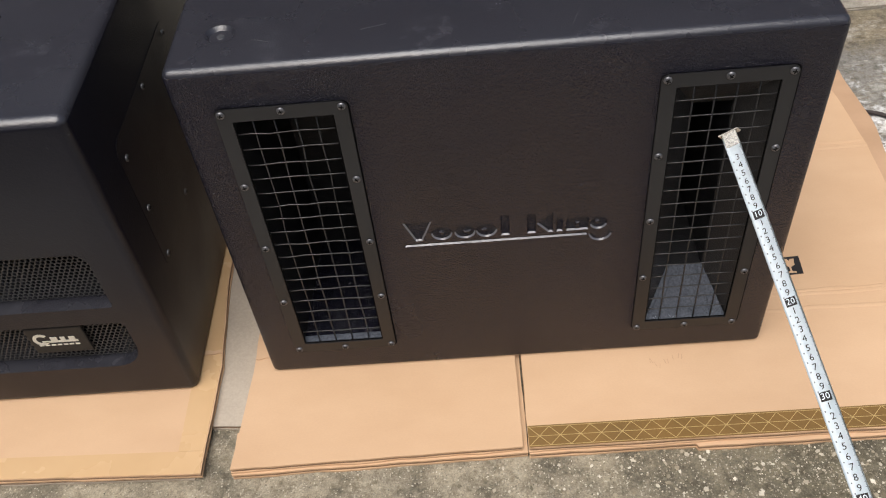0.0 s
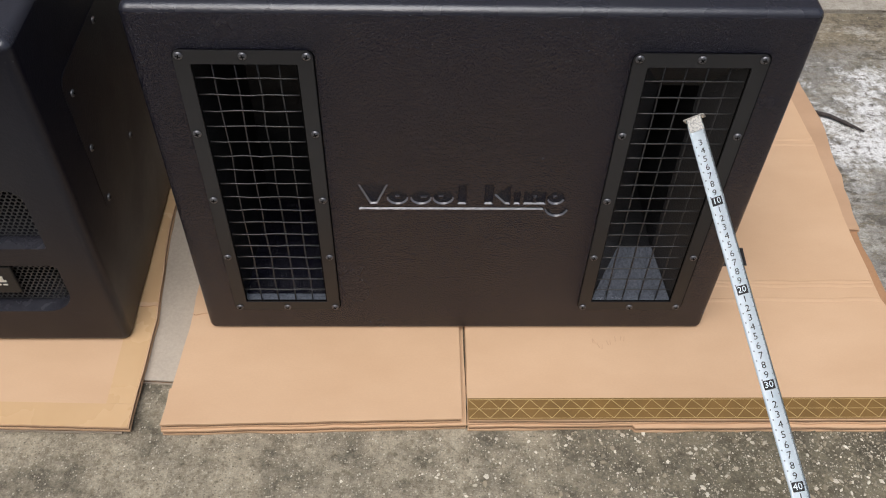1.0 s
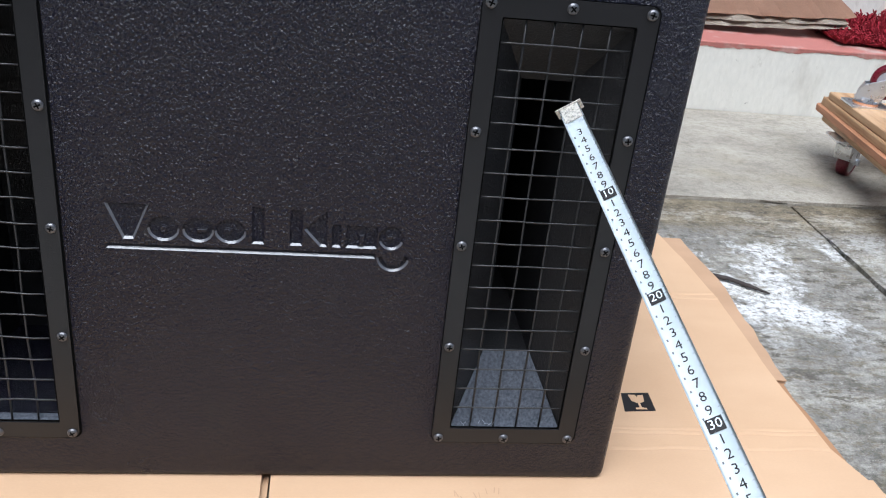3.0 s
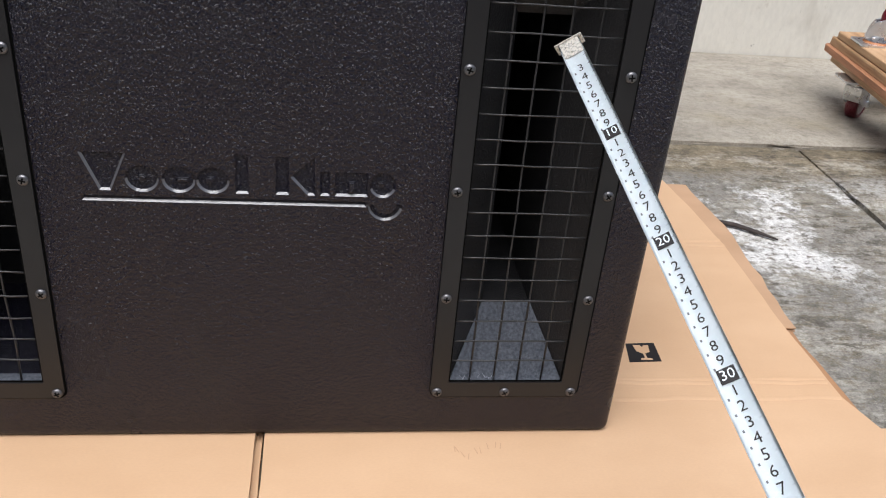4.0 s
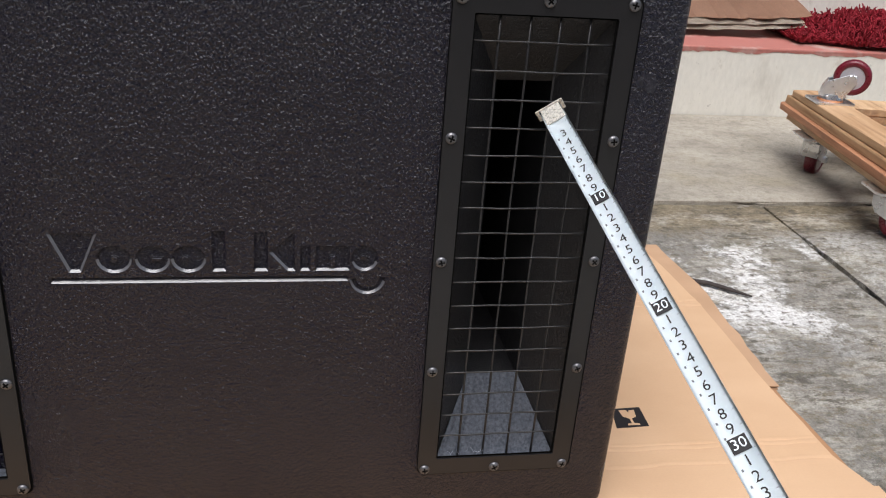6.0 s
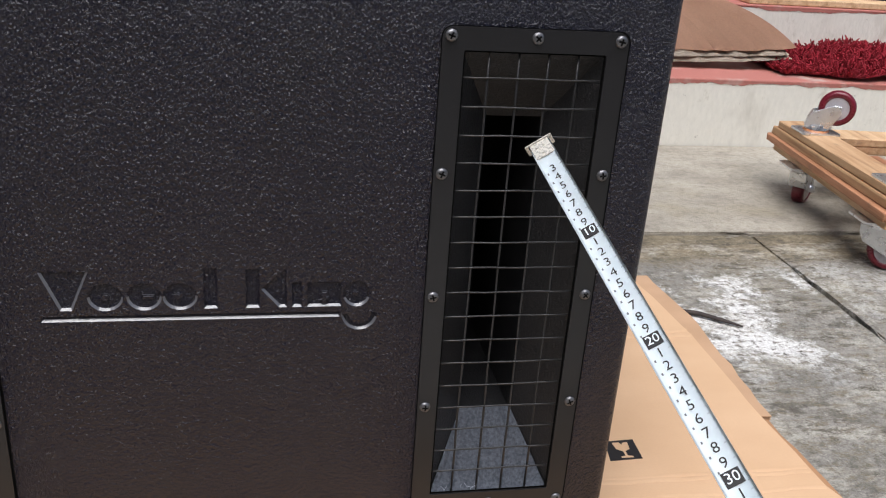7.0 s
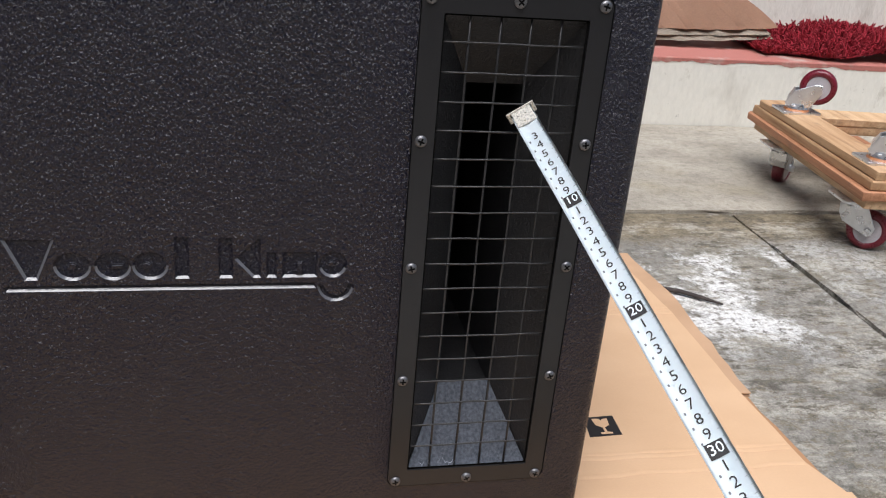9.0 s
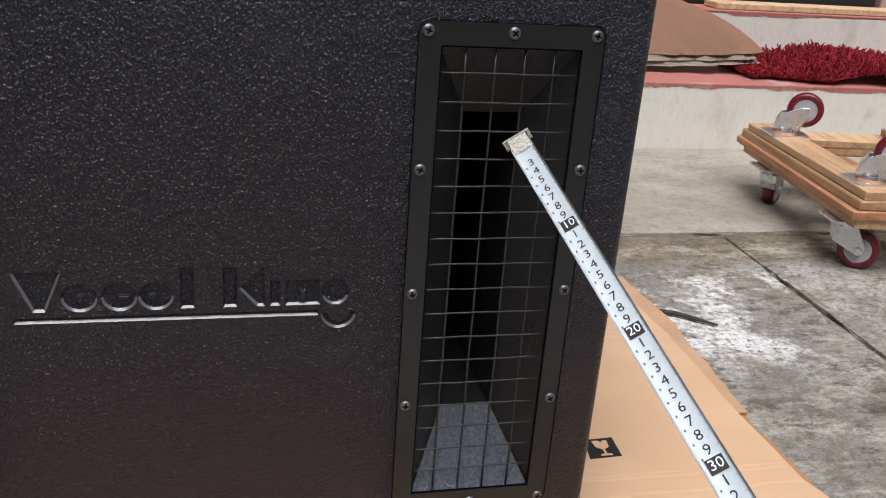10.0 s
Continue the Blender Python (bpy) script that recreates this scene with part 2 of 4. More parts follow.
        strip = math_node(m, "MULTIPLY", ramp(m, edge, 0.757, 0.768), math_node(m, "SUBTRACT", 1.0, ramp(m, sep.outputs["Y"], -0.12, 0.04)))
        cell = nd(m, "TexVoronoi", Scale=330.0)
        ln(m, v, cell.inputs["Vector"])
        pick = nd(m, "SeparateColor")
        ln(m, cell.outputs["Color"], pick.inputs[0])
        chips = math_node(m, "MULTIPLY", ramp(m, pick.outputs[0], 0.66, 0.7), math_node(m, "SUBTRACT", 1.0, ramp(m, cell.outputs["Distance"], 0.35, 0.5)))
        east = ramp(m, math_node(m, "ADD", sep.outputs["X"], math_node(m, "MULTIPLY", pits, 0.3)), 0.0, 0.35)
        mud = mix(m, east, (0.27, 0.235, 0.175), (0.135, 0.117, 0.078))
        mud = mix(m, 1.0, mud, ramp(m, noise_tex(m, v, 14.0, 10.0, 0.75), 0.38, 0.6, (0.45, 0.44, 0.4), (1.45, 1.42, 1.36)), "MULTIPLY")
        mud = mix(m, chips, mud, mix(m, pick.outputs[1], (0.16, 0.13, 0.085), (0.56, 0.5, 0.39)))
        col = mix(m, math_node(m, "MULTIPLY", strip, 0.92), col, mud)
        pale = math_node(m, "MULTIPLY", ramp(m, edge, 0.3, 0.4), math_node(m, "SUBTRACT", 1.0, ramp(m, edge, 0.754, 0.763)))
        col = mix(m, math_node(m, "MULTIPLY", pale, 0.95), col, mix(m, ramp(m, noise_tex(m, flat, 11.0, 12.0, 0.75), 0.36, 0.56), (0.4, 0.36, 0.29), (0.74, 0.715, 0.67)))
    col = mix(m, 1.0, col, ramp(m, grit, 0.3, 0.7, (0.66, 0.66, 0.66), (1.2, 1.2, 1.2)), "MULTIPLY")
    col = mix(m, 1.0, col, ramp(m, pits, 0.3, 0.52, (0.72, 0.7, 0.66) if trowelled else (0.5, 0.47, 0.42), (1.1, 1.1, 1.1)), "MULTIPLY")
    ln(m, col, bsdf(m).inputs["Base Color"])
    bump(m, math_node(m, "ADD", math_node(m, "MULTIPLY", grit, 0.35), pits), 0.8, 0.006)
    return m


CONC_YARD = concrete("stained_yard_concrete", (0.32, 0.3, 0.265), (0.19, 0.177, 0.153), True)
CONC_BAND = concrete("brown_stained_concrete", (0.27, 0.235, 0.18), (0.15, 0.13, 0.1))
CONC_APRON = concrete("smooth_apron_concrete", (0.43, 0.39, 0.325), (0.25, 0.222, 0.178), trowelled=True)
PEBBLE = mat("mixed_aggregate", (0.4, 0.36, 0.3), 0.6)
isl = nd(PEBBLE, "NewGeometry")
pr = nd(PEBBLE, "ValToRGB")
pr.color_ramp.elements[0].color, pr.color_ramp.elements[1].color = (0.12, 0.105, 0.07, 1), (0.72, 0.66, 0.54, 1)
mid_el = pr.color_ramp.elements.new(0.6)
mid_el.color = (0.33, 0.275, 0.19, 1)
ln(PEBBLE, isl.outputs["Random Per Island"], pr.inputs["Fac"])
ln(PEBBLE, pr.outputs["Color"], bsdf(PEBBLE).inputs["Base Color"])


# ---- building helpers ----
def mesh_of(name, bm, material, smooth=False):
    me = bpy.data.meshes.new(name)
    bmesh.ops.recalc_face_normals(bm, faces=bm.faces)
    bm.to_mesh(me)
    bm.free()
    me.materials.append(material)
    if smooth:
        for p in me.polygons:
            p.use_smooth = True
    return me


def part(name, bm, material, parent=None, label="", smooth=False):
    ob = new(name, mesh_of(name, bm, material, smooth))
    if parent is not None:
        ob.parent = parent
    if label:
        ob["label"] = label
    return ob


def shared(name, me, parent, m=None):
    ob = new(name, me)
    ob.parent = parent
    if m is not None:
        ob.matrix_basis = m
    return ob


def thing(name, label, category, group="", m=None, kind=""):
    ob = new(name)
    ob.empty_display_size = 0.05
    if m is not None:
        ob.matrix_basis = m
    return tagged(ob, label, category, group, kind)


def box(x0, x1, y0, y1, z0, z1, r=0.0, seg=2, bm=None):
    bm = bm or bmesh.new()
    got = bmesh.ops.create_cube(bm, size=1.0)["verts"]
    for v in got:
        v.co = Vector(((x0 + x1) / 2 + v.co.x * (x1 - x0), (y0 + y1) / 2 + v.co.y * (y1 - y0), (z0 + z1) / 2 + v.co.z * (z1 - z0)))
    if r:
        edges = list({e for v in got for e in v.link_edges})
        bmesh.ops.bevel(bm, geom=edges, offset=r, segments=seg, affect="EDGES", profile=0.5)
    return bm


def cyl(r0, r1, z0, z1, n=24, bm=None, m=None):
    bm = bm or bmesh.new()
    bmesh.ops.create_cone(bm, cap_ends=True, segments=n, radius1=r0, radius2=r1, depth=z1 - z0,
                          matrix=(m or Matrix()) @ Matrix.Translation((0, 0, (z0 + z1) / 2)))
    return bm


def prism(outline, z0, z1, bm=None, m=None):
    """A flat outline (x, y) raised from z0 to z1."""
    bm = bm or bmesh.new()
    m = m or Matrix()
    lo = [bm.verts.new(m @ Vector((x, y, z0))) for x, y in outline]
    hi = [bm.verts.new(m @ Vector((x, y, z1))) for x, y in outline]
    n = len(outline)
    bm.faces.new(lo[::-1])
    bm.faces.new(hi)
    for i in range(n):
        bm.faces.new((lo[i], lo[(i + 1) % n], hi[(i + 1) % n], hi[i]))
    return bm


def rounded(x0, x1, y0, y1, r, n=5, radii=None):
    pts = []
    rs = radii or (r, r, r, r)
    for (cx, cy, a), q in zip(((x1, y1, 0), (x0, y1, 90), (x0, y0, 180), (x1, y0, 270)), rs):
        sx, sy = (-1 if cx == x1 else 1), (-1 if cy == y1 else 1)
        for k in range(n + 1):
            t = radians(a + 90 * k / n)
            pts.append((cx + sx * q + q * math.cos(t), cy + sy * q + q * math.sin(t)))
    return pts


def plate_with_hole(outer, inner, z0, z1, m=None):
    """A flat ring between two outlines with the same number of points."""
    bm = bmesh.new()
    m = m or Matrix()
    rings = [[bm.verts.new(m @ Vector((x, y, z))) for x, y in pts] for pts, z in ((outer, z0), (outer, z1), (inner, z1), (inner, z0))]
    n = len(outer)
    for a, b in zip(rings, rings[1:] + rings[:1]):
        for i in range(n):
            bm.faces.new((a[i], a[(i + 1) % n], b[(i + 1) % n], b[i]))
    return bm


def tube(points, r, n=6, bm=None):
    bm = bm or bmesh.new()
    pts = [Vector(p) for p in points]
    rings = []
    for i, p in enumerate(pts):
        d = (pts[min(i + 1, len(pts) - 1)] - pts[max(i - 1, 0)]).normalized()
        side = d.cross(Vector((0.13, 0.31, 0.94))).normalized()
        up = side.cross(d)
        rad = r[i] if isinstance(r, (list, tuple)) else r
        rings.append([bm.verts.new(p + rad * (math.cos(2 * math.pi * k / n) * side + math.sin(2 * math.pi * k / n) * up)) for k in range(n)])
    for a, b in zip(rings, rings[1:]):
        for k in range(n):
            bm.faces.new((a[k], a[(k + 1) % n], b[(k + 1) % n], b[k]))
    bm.faces.new(rings[0][::-1])
    bm.faces.new(rings[-1])
    return bm


def carve(name, bm, cutters, material, parent):
    """A solid with the cutters taken out of it, as one plain mesh."""
    tmp = new("tmp", mesh_of(name, bm, material))
    extra = []
    for c in cutters:
        o = new("tmp_cut", mesh_of("cut", c, material))
        mod = tmp.modifiers.new("cut", "BOOLEAN")
        mod.operation, mod.solver, mod.object = "DIFFERENCE", "EXACT", o
        extra.append(o)
    bpy.context.view_layer.update()
    me = bpy.data.meshes.new_from_object(tmp.evaluated_get(bpy.context.evaluated_depsgraph_get()))
    me.name = name
    for o in (tmp, *extra):
        bpy.data.objects.remove(o)
    ob = new(name, me)
    if parent is not None:
        ob.parent = parent
    return ob


FRONT = Matrix(((1, 0, 0, 0), (0, 0, -1, 0), (0, 1, 0, 0), (0, 0, 0, 1)))  # (x, z, outwards) on a front that faces -y
rng = random.Random(7)


# ---- ground, steps and walls ----
GROUND = -0.025
part("ground", box(-40, 40, -40, 40, -0.4, -0.12), CONC_BAND)["kind"] = "structure"
pavement = thing("pavement", "weathered grey concrete yard with stains and a dark joint", "pavement", kind="structure")


def slab(outline, z1, material, label=""):
    bm = prism(outline, -0.119, z1)
    top = [e for e in bm.edges if all(v.co.z > z1 - 1e-5 for v in e.verts)]
    bmesh.ops.bevel(bm, geom=top, offset=0.004, segments=2, affect="EDGES")
    return part("slab", bm, material, pavement, label)


def ragged(x0, y0, x1, y1, n, amp, seed):
    """Points of a broken edge from one end towards the other."""
    g = random.Random(seed)
    nx, ny = y0 - y1, x1 - x0
    k = math.hypot(nx, ny)
    return [(x0 + (x1 - x0) * i / n + (nx / k) * g.uniform(-amp, amp), y0 + (y1 - y0) * i / n + (ny / k) * g.uniform(-amp, amp)) for i in range(n)]


slab([(-4, -5), (0.842, -5), (0.842, -1.0)] + ragged(0.845, 0.0, 0.8545, 0.735, 26, 0.003, 1) + [(0.857, 0.745), (0.8585, 0.897)] + ragged(0.84, 0.899, -3, 0.899, 160, 0.005, 3) + [(-4, 0.897)], GROUND, CONC_YARD)
slab([(0.857, -5), (5, -5), (5, 0.897)] + ragged(3, 0.899, 0.88, 0.899, 90, 0.005, 9) + [(0.8595, 0.897), (0.8585, 0.745)] + ragged(0.866, 0.735, 0.862, 0.0, 26, 0.0045, 2) + [(0.857, -1.0)], GROUND, CONC_YARD)
slab([(-4, 0.902)] + ragged(-3, 0.903, 3, 0.903, 160, 0.004, 4) + [(5, 0.902), (5, 1.55), (-4, 1.55)], GROUND + 0.007, CONC_APRON)

# coarse stones showing in the worn strip in front of the cards
bm = bmesh.new()
for i in range(8500):
    x, y = rng.uniform(-0.9, 0.95), -0.155 - rng.random() * 0.16
    worn = min(1, max(0, (x + 0.45) / 0.5))
    if rng.random() > 0.2 + 0.8 * worn:
        continue
    r = min(0.0068, 0.0007 + rng.expovariate(1 / (0.0007 + 0.0009 * worn)))
    m = Matrix.Translation((x, y, GROUND - r * 0.12)) @ Euler((rng.uniform(-0.4, 0.4), rng.uniform(-0.4, 0.4), rng.uniform(0, 6))).to_matrix().to_4x4() @ Matrix.Diagonal((r, r * rng.uniform(0.4, 0.9), r * 0.4, 1))
    k = rng.choice((4, 5, 5, 6))
    ring = [bm.verts.new(m @ Vector((math.cos(6.283 * a / k) * rng.uniform(0.7, 1.1), math.sin(6.283 * a / k) * rng.uniform(0.7, 1.1), 0))) for a in range(k)]
    cap = [bm.verts.new(m @ Vector((0.0, 0.0, 0)) * 0.35 + v.co * 0.65 + Vector((0, 0, r * 0.35))) for v in ring]
    for a in range(k):
        bm.faces.new((ring[a], ring[(a + 1) % k], cap[(a + 1) % k], cap[a]))
    bm.faces.new(cap)
stones = part("aggregate_stones", bm, PEBBLE, None)
tagged(stones, "small pale and brown stones set in worn concrete", "gravel", kind="stuff")

# two cement steps up to the porch; the house wall behind stays out of view


def paint_runs(step, y, z, seed):
    """The tread's paint, smeared unevenly over the top of the riser."""
    g = random.Random(seed)
    low, drop = [], 0.004
    for i in range(300):
        drop = min(0.011, max(0.0015, drop + g.uniform(-0.0025, 0.0025)))
        low.append((2.6 - i * 0.0075, z - drop))
    part("paint_edge", prism(low + [(0.35, z), (2.6, z)], -y - 0.001, -y + 0.0012, m=FRONT), PAINT_RED, step, "red paint smeared over the step's edge")


step_1 = thing("step_1", "whitewashed cement step with worn red tread", "step", kind="structure")
part("riser", box(-4, 5, 1.55, 1.64, -0.3, 0.163, 0.004), RISER, step_1)
part("tread", box(-4, 5, 1.5485, 1.93, 0.163, 0.172, 0.003), PAINT_RED, step_1, "worn red painted tread")
paint_runs(step_1, 1.55, 0.166, 10)
part("core", box(-4, 5, 1.64, 1.93, -0.3, 0.162), RISER, step_1)
step_2 = thing("step_2", "grey cement step with red painted edge", "step", kind="structure")
part("riser", box(-4, 5, 1.93, 3.6, -0.3, 0.322, 0.004), RISER, step_2)
part("tread", box(-4, 5, 1.9285, 3.6, 0.322, 0.33, 0.003), PAINT_RED, step_2, "worn red painted tread")
paint_runs(step_2, 1.93, 0.325, 20)
# unseen wall, kept dark for what the speaker tops reflect
part("wall_north", box(-4, 5, 3.6, 3.8, -0.3, 5.5), UNSEEN_PLASTER)["kind"] = "structure"
# added walls out of view that block the bright horizon from the coating
part("unseen_wall_south", box(-4, 5, -4.0, -3.8, -0.3, 3.0), UNSEEN_PLASTER)["kind"] = "structure"
part("unseen_wall_west", box(-4.2, -4.0, -4.0, 3.8, -0.3, 3.0), UNSEEN_PLASTER)["kind"] = "structure"
# added out of view to darken the reflections in the speaker tops
part("unseen_dark_ceiling", box(-4, 5, 2.3, 3.6, 2.5, 2.65), UNSEEN_PLASTER)["kind"] = "structure"

# ---- flattened boxes on the ground ----


def card(name, outline, z0, z1, material, label, group="flattened boxes", seed=0, soft=0.0007):
    """Corrugated board: two liners and a recessed fluted core."""
    g = random.Random(seed)
    pts = []
    n = len(outline)
    for i in range(n):
        (ax, ay), (bx, by) = outline[i], outline[(i + 1) % n]
        k = max(1, int(math.hypot(bx - ax, by - ay) / 0.03))
        for j in range(k):
            w = 0 if j == 0 else soft
            pts.append((ax + (bx - ax) * j / k + g.uniform(-w, w), ay + (by - ay) * j / k + g.uniform(-w, w)))
    cx, cy = sum(p[0] for p in pts) / len(pts), sum(p[1] for p in pts) / len(pts)
    core = [(x + (0.0016 if x < cx else -0.0016), y + (0.0016 if y < cy else -0.0016)) for x, y in pts]
    low = [(x + g.uniform(-0.001, 0.001), y + g.uniform(-0.001, 0.001)) for x, y in pts]
    t = thing(name, label, "cardboard", group)
    h = z1 - z0
    part("top_liner", prism(pts, z1 - 0.28 * h, z1), material, t)
    part("fluting", prism(core, z0 + 0.25 * h, z1 - 0.28 * h), FLUTE, t, "dark corrugated core")
    part("bottom_liner", prism(low, z0, z0 + 0.25 * h), material, t)
    return t


Z1, Z2 = -0.0125, 0.0
left_card = card("cardboard_sheet", [(-1.6, -0.158), (-0.966, -0.163), (-0.66, -0.173), (-0.657, 0.02), (-0.672, 0.2), (-0.674, 0.75), (-1.6, 0.75)], Z1, Z2, CARD, "tan flattened box with glossy packing tape along its edges", seed=11)
card("cardboard_sheet", [(-1.62, -0.155), (-0.966, -0.161), (-0.676, -0.169), (-0.672, 0.09), (-0.678, 0.76), (-1.6, 0.76)], GROUND, Z1, CARD_GREY, "grey-beige flattened box lying under a tan one", seed=12)
part("tape", prism([(-1.58, -0.1575), (-0.966, -0.1625), (-0.6615, -0.1725), (-0.6615, -0.135), (-0.966, -0.127), (-1.58, -0.122)], 0.0, 0.0006), TAPE, left_card, "glossy brown packing tape")
part("tape", prism([(-0.70, -0.1338), (-0.6612, -0.1346), (-0.6585, 0.02), (-0.6625, 0.045), (-0.70, 0.045)], 0.0, 0.0006), TAPE, left_card, "glossy brown packing tape")
part("tape", prism([(-0.703, 0.05), (-0.6615, 0.05), (-0.6735, 0.2), (-0.675, 0.7), (-0.703, 0.7)], 0.0, 0.0006), TAPE, left_card, "glossy brown packing tape")
part("torn_edge", prism(ragged(-0.704, 0.05, -0.659, 0.05, 8, 0.002, 5) + ragged(-0.659, 0.043, -0.704, 0.043, 8, 0.002, 6), 0.0007, 0.0025), CARD, left_card)
card("cardboard_strip", [(-0.6745, -0.084), (-0.6085, -0.088), (-0.588, 0.7), (-0.68, 0.7)], GROUND, -0.0135, CARD_GREY, "grey-beige torn strip of cardboard between two sheets", seed=13, soft=0.001)

mid_card = card("cardboard_sheet", [(-0.617, -0.169), (-0.186, -0.160), (-0.183, 0.72), (-0.6, 0.72), (-0.603, 0.0)], Z1, Z2, CARD, "plain tan flattened box under the big speaker", seed=14)
card("cardboard_sheet", [(-0.617, -0.172), (-0.1785, -0.163), (-0.1785, 0.7), (-0.585, 0.7), (-0.606, -0.1), (-0.618, -0.1)], GROUND, Z1, CARD, "tan flattened box under another sheet", seed=15)
part("torn_edge", prism(ragged(-0.603, 0.03, -0.575, 0.037, 6, 0.003, 7) + ragged(-0.575, 0.029, -0.603, 0.024, 6, 0.002, 8), 0.0003, 0.002), CARD, mid_card)

right_card = card("cardboard_sheet", [(-0.177, -0.163), (0.54, -0.164), (0.535, -0.04), (0.503, 0.058), (0.499, 0.218), (0.504, 0.43), (0.495, 0.57), (0.482, 0.672), (-0.17, 0.672)], Z1, Z2, CARD, "tan flattened box with gold tape and a fragile mark", seed=16)
card("cardboard_sheet", [(0.1, 0.222), (0.527, 0.222), (0.545, 0.49), (0.533, 0.678), (0.1, 0.678)], -0.019, Z1 - 0.0002, CARD_MID, "tan flattened box sticking out under another", seed=17, soft=0.003)
card("cardboard_sheet", [(0.12, 0.02), (0.532, 0.02), (0.53, 0.06), (0.524, 0.22), (0.535, 0.45), (0.12, 0.45)], GROUND, -0.0192, CARD_ORANGE, "orange-brown flattened box at the bottom of the pile", seed=18, soft=0.003)
card("cardboard_sheet", [(-0.176, -0.166), (0.064, -0.1645), (0.067, -0.1695), (0.547, -0.169), (0.54, 0.016), (0.115, 0.016), (0.115, 0.6), (-0.176, 0.6)], GROUND, Z1, CARD, "tan flattened box under another sheet", seed=19)
band = part("gold_tape", box(-0.1765, 0.538, -0.1625, -0.1265, 0.0, 0.0006), GOLD, right_card, "gold-brown tape printed with a line pattern")
bm = bmesh.new()
x = -0.175
while x < 0.48:
    for a, b in (((x, -0.16), (x + 0.030, -0.129)), ((x + 0.030, -0.129), (x + 0.060, -0.16)), ((x, -0.129), (x + 0.030, -0.16)), ((x + 0.030, -0.16), (x + 0.060, -0.129))):
        d = Vector((b[0] - a[0], b[1] - a[1])).normalized() * 0.0004
        prism([(a[0] + d.y, a[1] - d.x), (b[0] + d.y, b[1] - d.x), (b[0] - d.y, b[1] + d.x), (a[0] - d.y, a[1] + d.x)], 0.0006, 0.0008, bm)
    x += 0.060
for y in (-0.16, -0.1445, -0.129):
    box(-0.175, 0.536, y - 0.0003, y + 0.0003, 0.0006, 0.0009, bm=bm)
part("line_print", bm, GOLD_LINE, band, "thin pale gold criss-cross lines")["kind"] = "stuff"
for y, x0, x1 in ((0.058, 0.2, 0.5), (0.088, 0.2, 0.498), (0.094, 0.2, 0.497), (0.43, 0.2, 0.503), (0.445, 0.2, 0.502)):
    pts = [(x0 + (x1 - x0) * i / 14, y + rng.uniform(-0.002, 0.002)) for i in range(15)]
    bm = bmesh.new()
    rows = [[bm.verts.new((px, py + o, h)) for px, py in pts] for o, h in ((-0.005, 0.0002), (0.0, 0.0028), (0.003, 0.0002))]
    for a, b in zip(rows, rows[1:]):
        for i in range(14):
            bm.faces.new((a[i], a[i + 1], b[i + 1], b[i]))
    part("crease", bm, CARD, right_card, smooth=True)
for i in range(9):
    px, py = 0.02 + 0.006 * i + rng.uniform(-0.004, 0.004), -0.03 + rng.uniform(-0.012, 0.012)
    part("scuff_mark", prism([(-0.0004, -0.004), (0.0005, -0.004), (0.0003, 0.005), (-0.0003, 0.005)], 0.0, 0.0003, m=pose(px, py, 0, 0, 0, rng.uniform(-20, 20))), CARD_MID, right_card)
# fragile mark: a glass left bare in a black square
mark = part("fragile_mark", prism([(0.258, 0.127), (0.300, 0.129), (0.302, 0.168), (0.264, 0.166)], 0.0, 0.0005), INK, right_card, "black printed square with a wine glass sign")
part("glass_sign", prism([(0.2745, 0.1345), (0.2745, 0.1315), (0.2895, 0.1315), (0.2895, 0.1345), (0.2835, 0.1355), (0.2835, 0.1445), (0.2905, 0.1485), (0.2925, 0.1625), (0.2855, 0.1615), (0.2835, 0.1575), (0.2815, 0.1625), (0.2725, 0.1625), (0.2735, 0.1495), (0.2805, 0.1445), (0.2805, 0.1355)], 0.0005, 0.0008), CARD, mark)

# ---- the big speaker ----
X0, X1, DEPTH, TOP = -0.571, 0.195, 0.70, 0.580
CX = -0.187


def worn_top(ob, material):
    """The upper faces and edges are rubbed smooth and lightened for sky light; the rounded edges shade smoothly."""
    for p in ob.data.polygons:
        p.use_smooth = True
    ob.data.set_sharp_from_angle(angle=radians(28))
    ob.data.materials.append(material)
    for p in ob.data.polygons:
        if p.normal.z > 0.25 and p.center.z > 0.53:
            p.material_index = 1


def mirrored(outline):
    return [(2 * CX - x, z) for x, z in outline][::-1]


def port_cutter(flip):
    """A port: on one side a splayed funnel that ends in a narrow deep duct, on the other a plain deep shaft."""
    bm = bmesh.new()
    rings = []
    sections = ((0.011, 0.133, -0.02, 0.066, 0.507), (0.011, 0.133, 0.004, 0.066, 0.507), (0.0465, 0.0975, 0.049, 0.135, 0.441), (0.0465, 0.0975, 0.4, 0.135, 0.441))
    if flip:
        sections = ((0.011, 0.133, -0.02, 0.066, 0.507), (0.011, 0.133, 0.016, 0.066, 0.507), (0.011, 0.133, 0.26, 0.02, 0.507))
    for x0, x1, y, z0, z1 in sections:
        ring = [(x0, z0), (x1, z0), (x1, z1), (x0, z1)]
        if flip:
            ring = mirrored(ring)
        rings.append([bm.verts.new((px, y, pz)) for px, pz in ring])
    for a, b in zip(rings, rings[1:]):
        for k in range(4):
            bm.faces.new((a[k], a[(k + 1) % 4], b[(k + 1) % 4], b[k]))
    bm.faces.new(rings[0][::-1])
    bm.faces.new(rings[-1])
    return bm


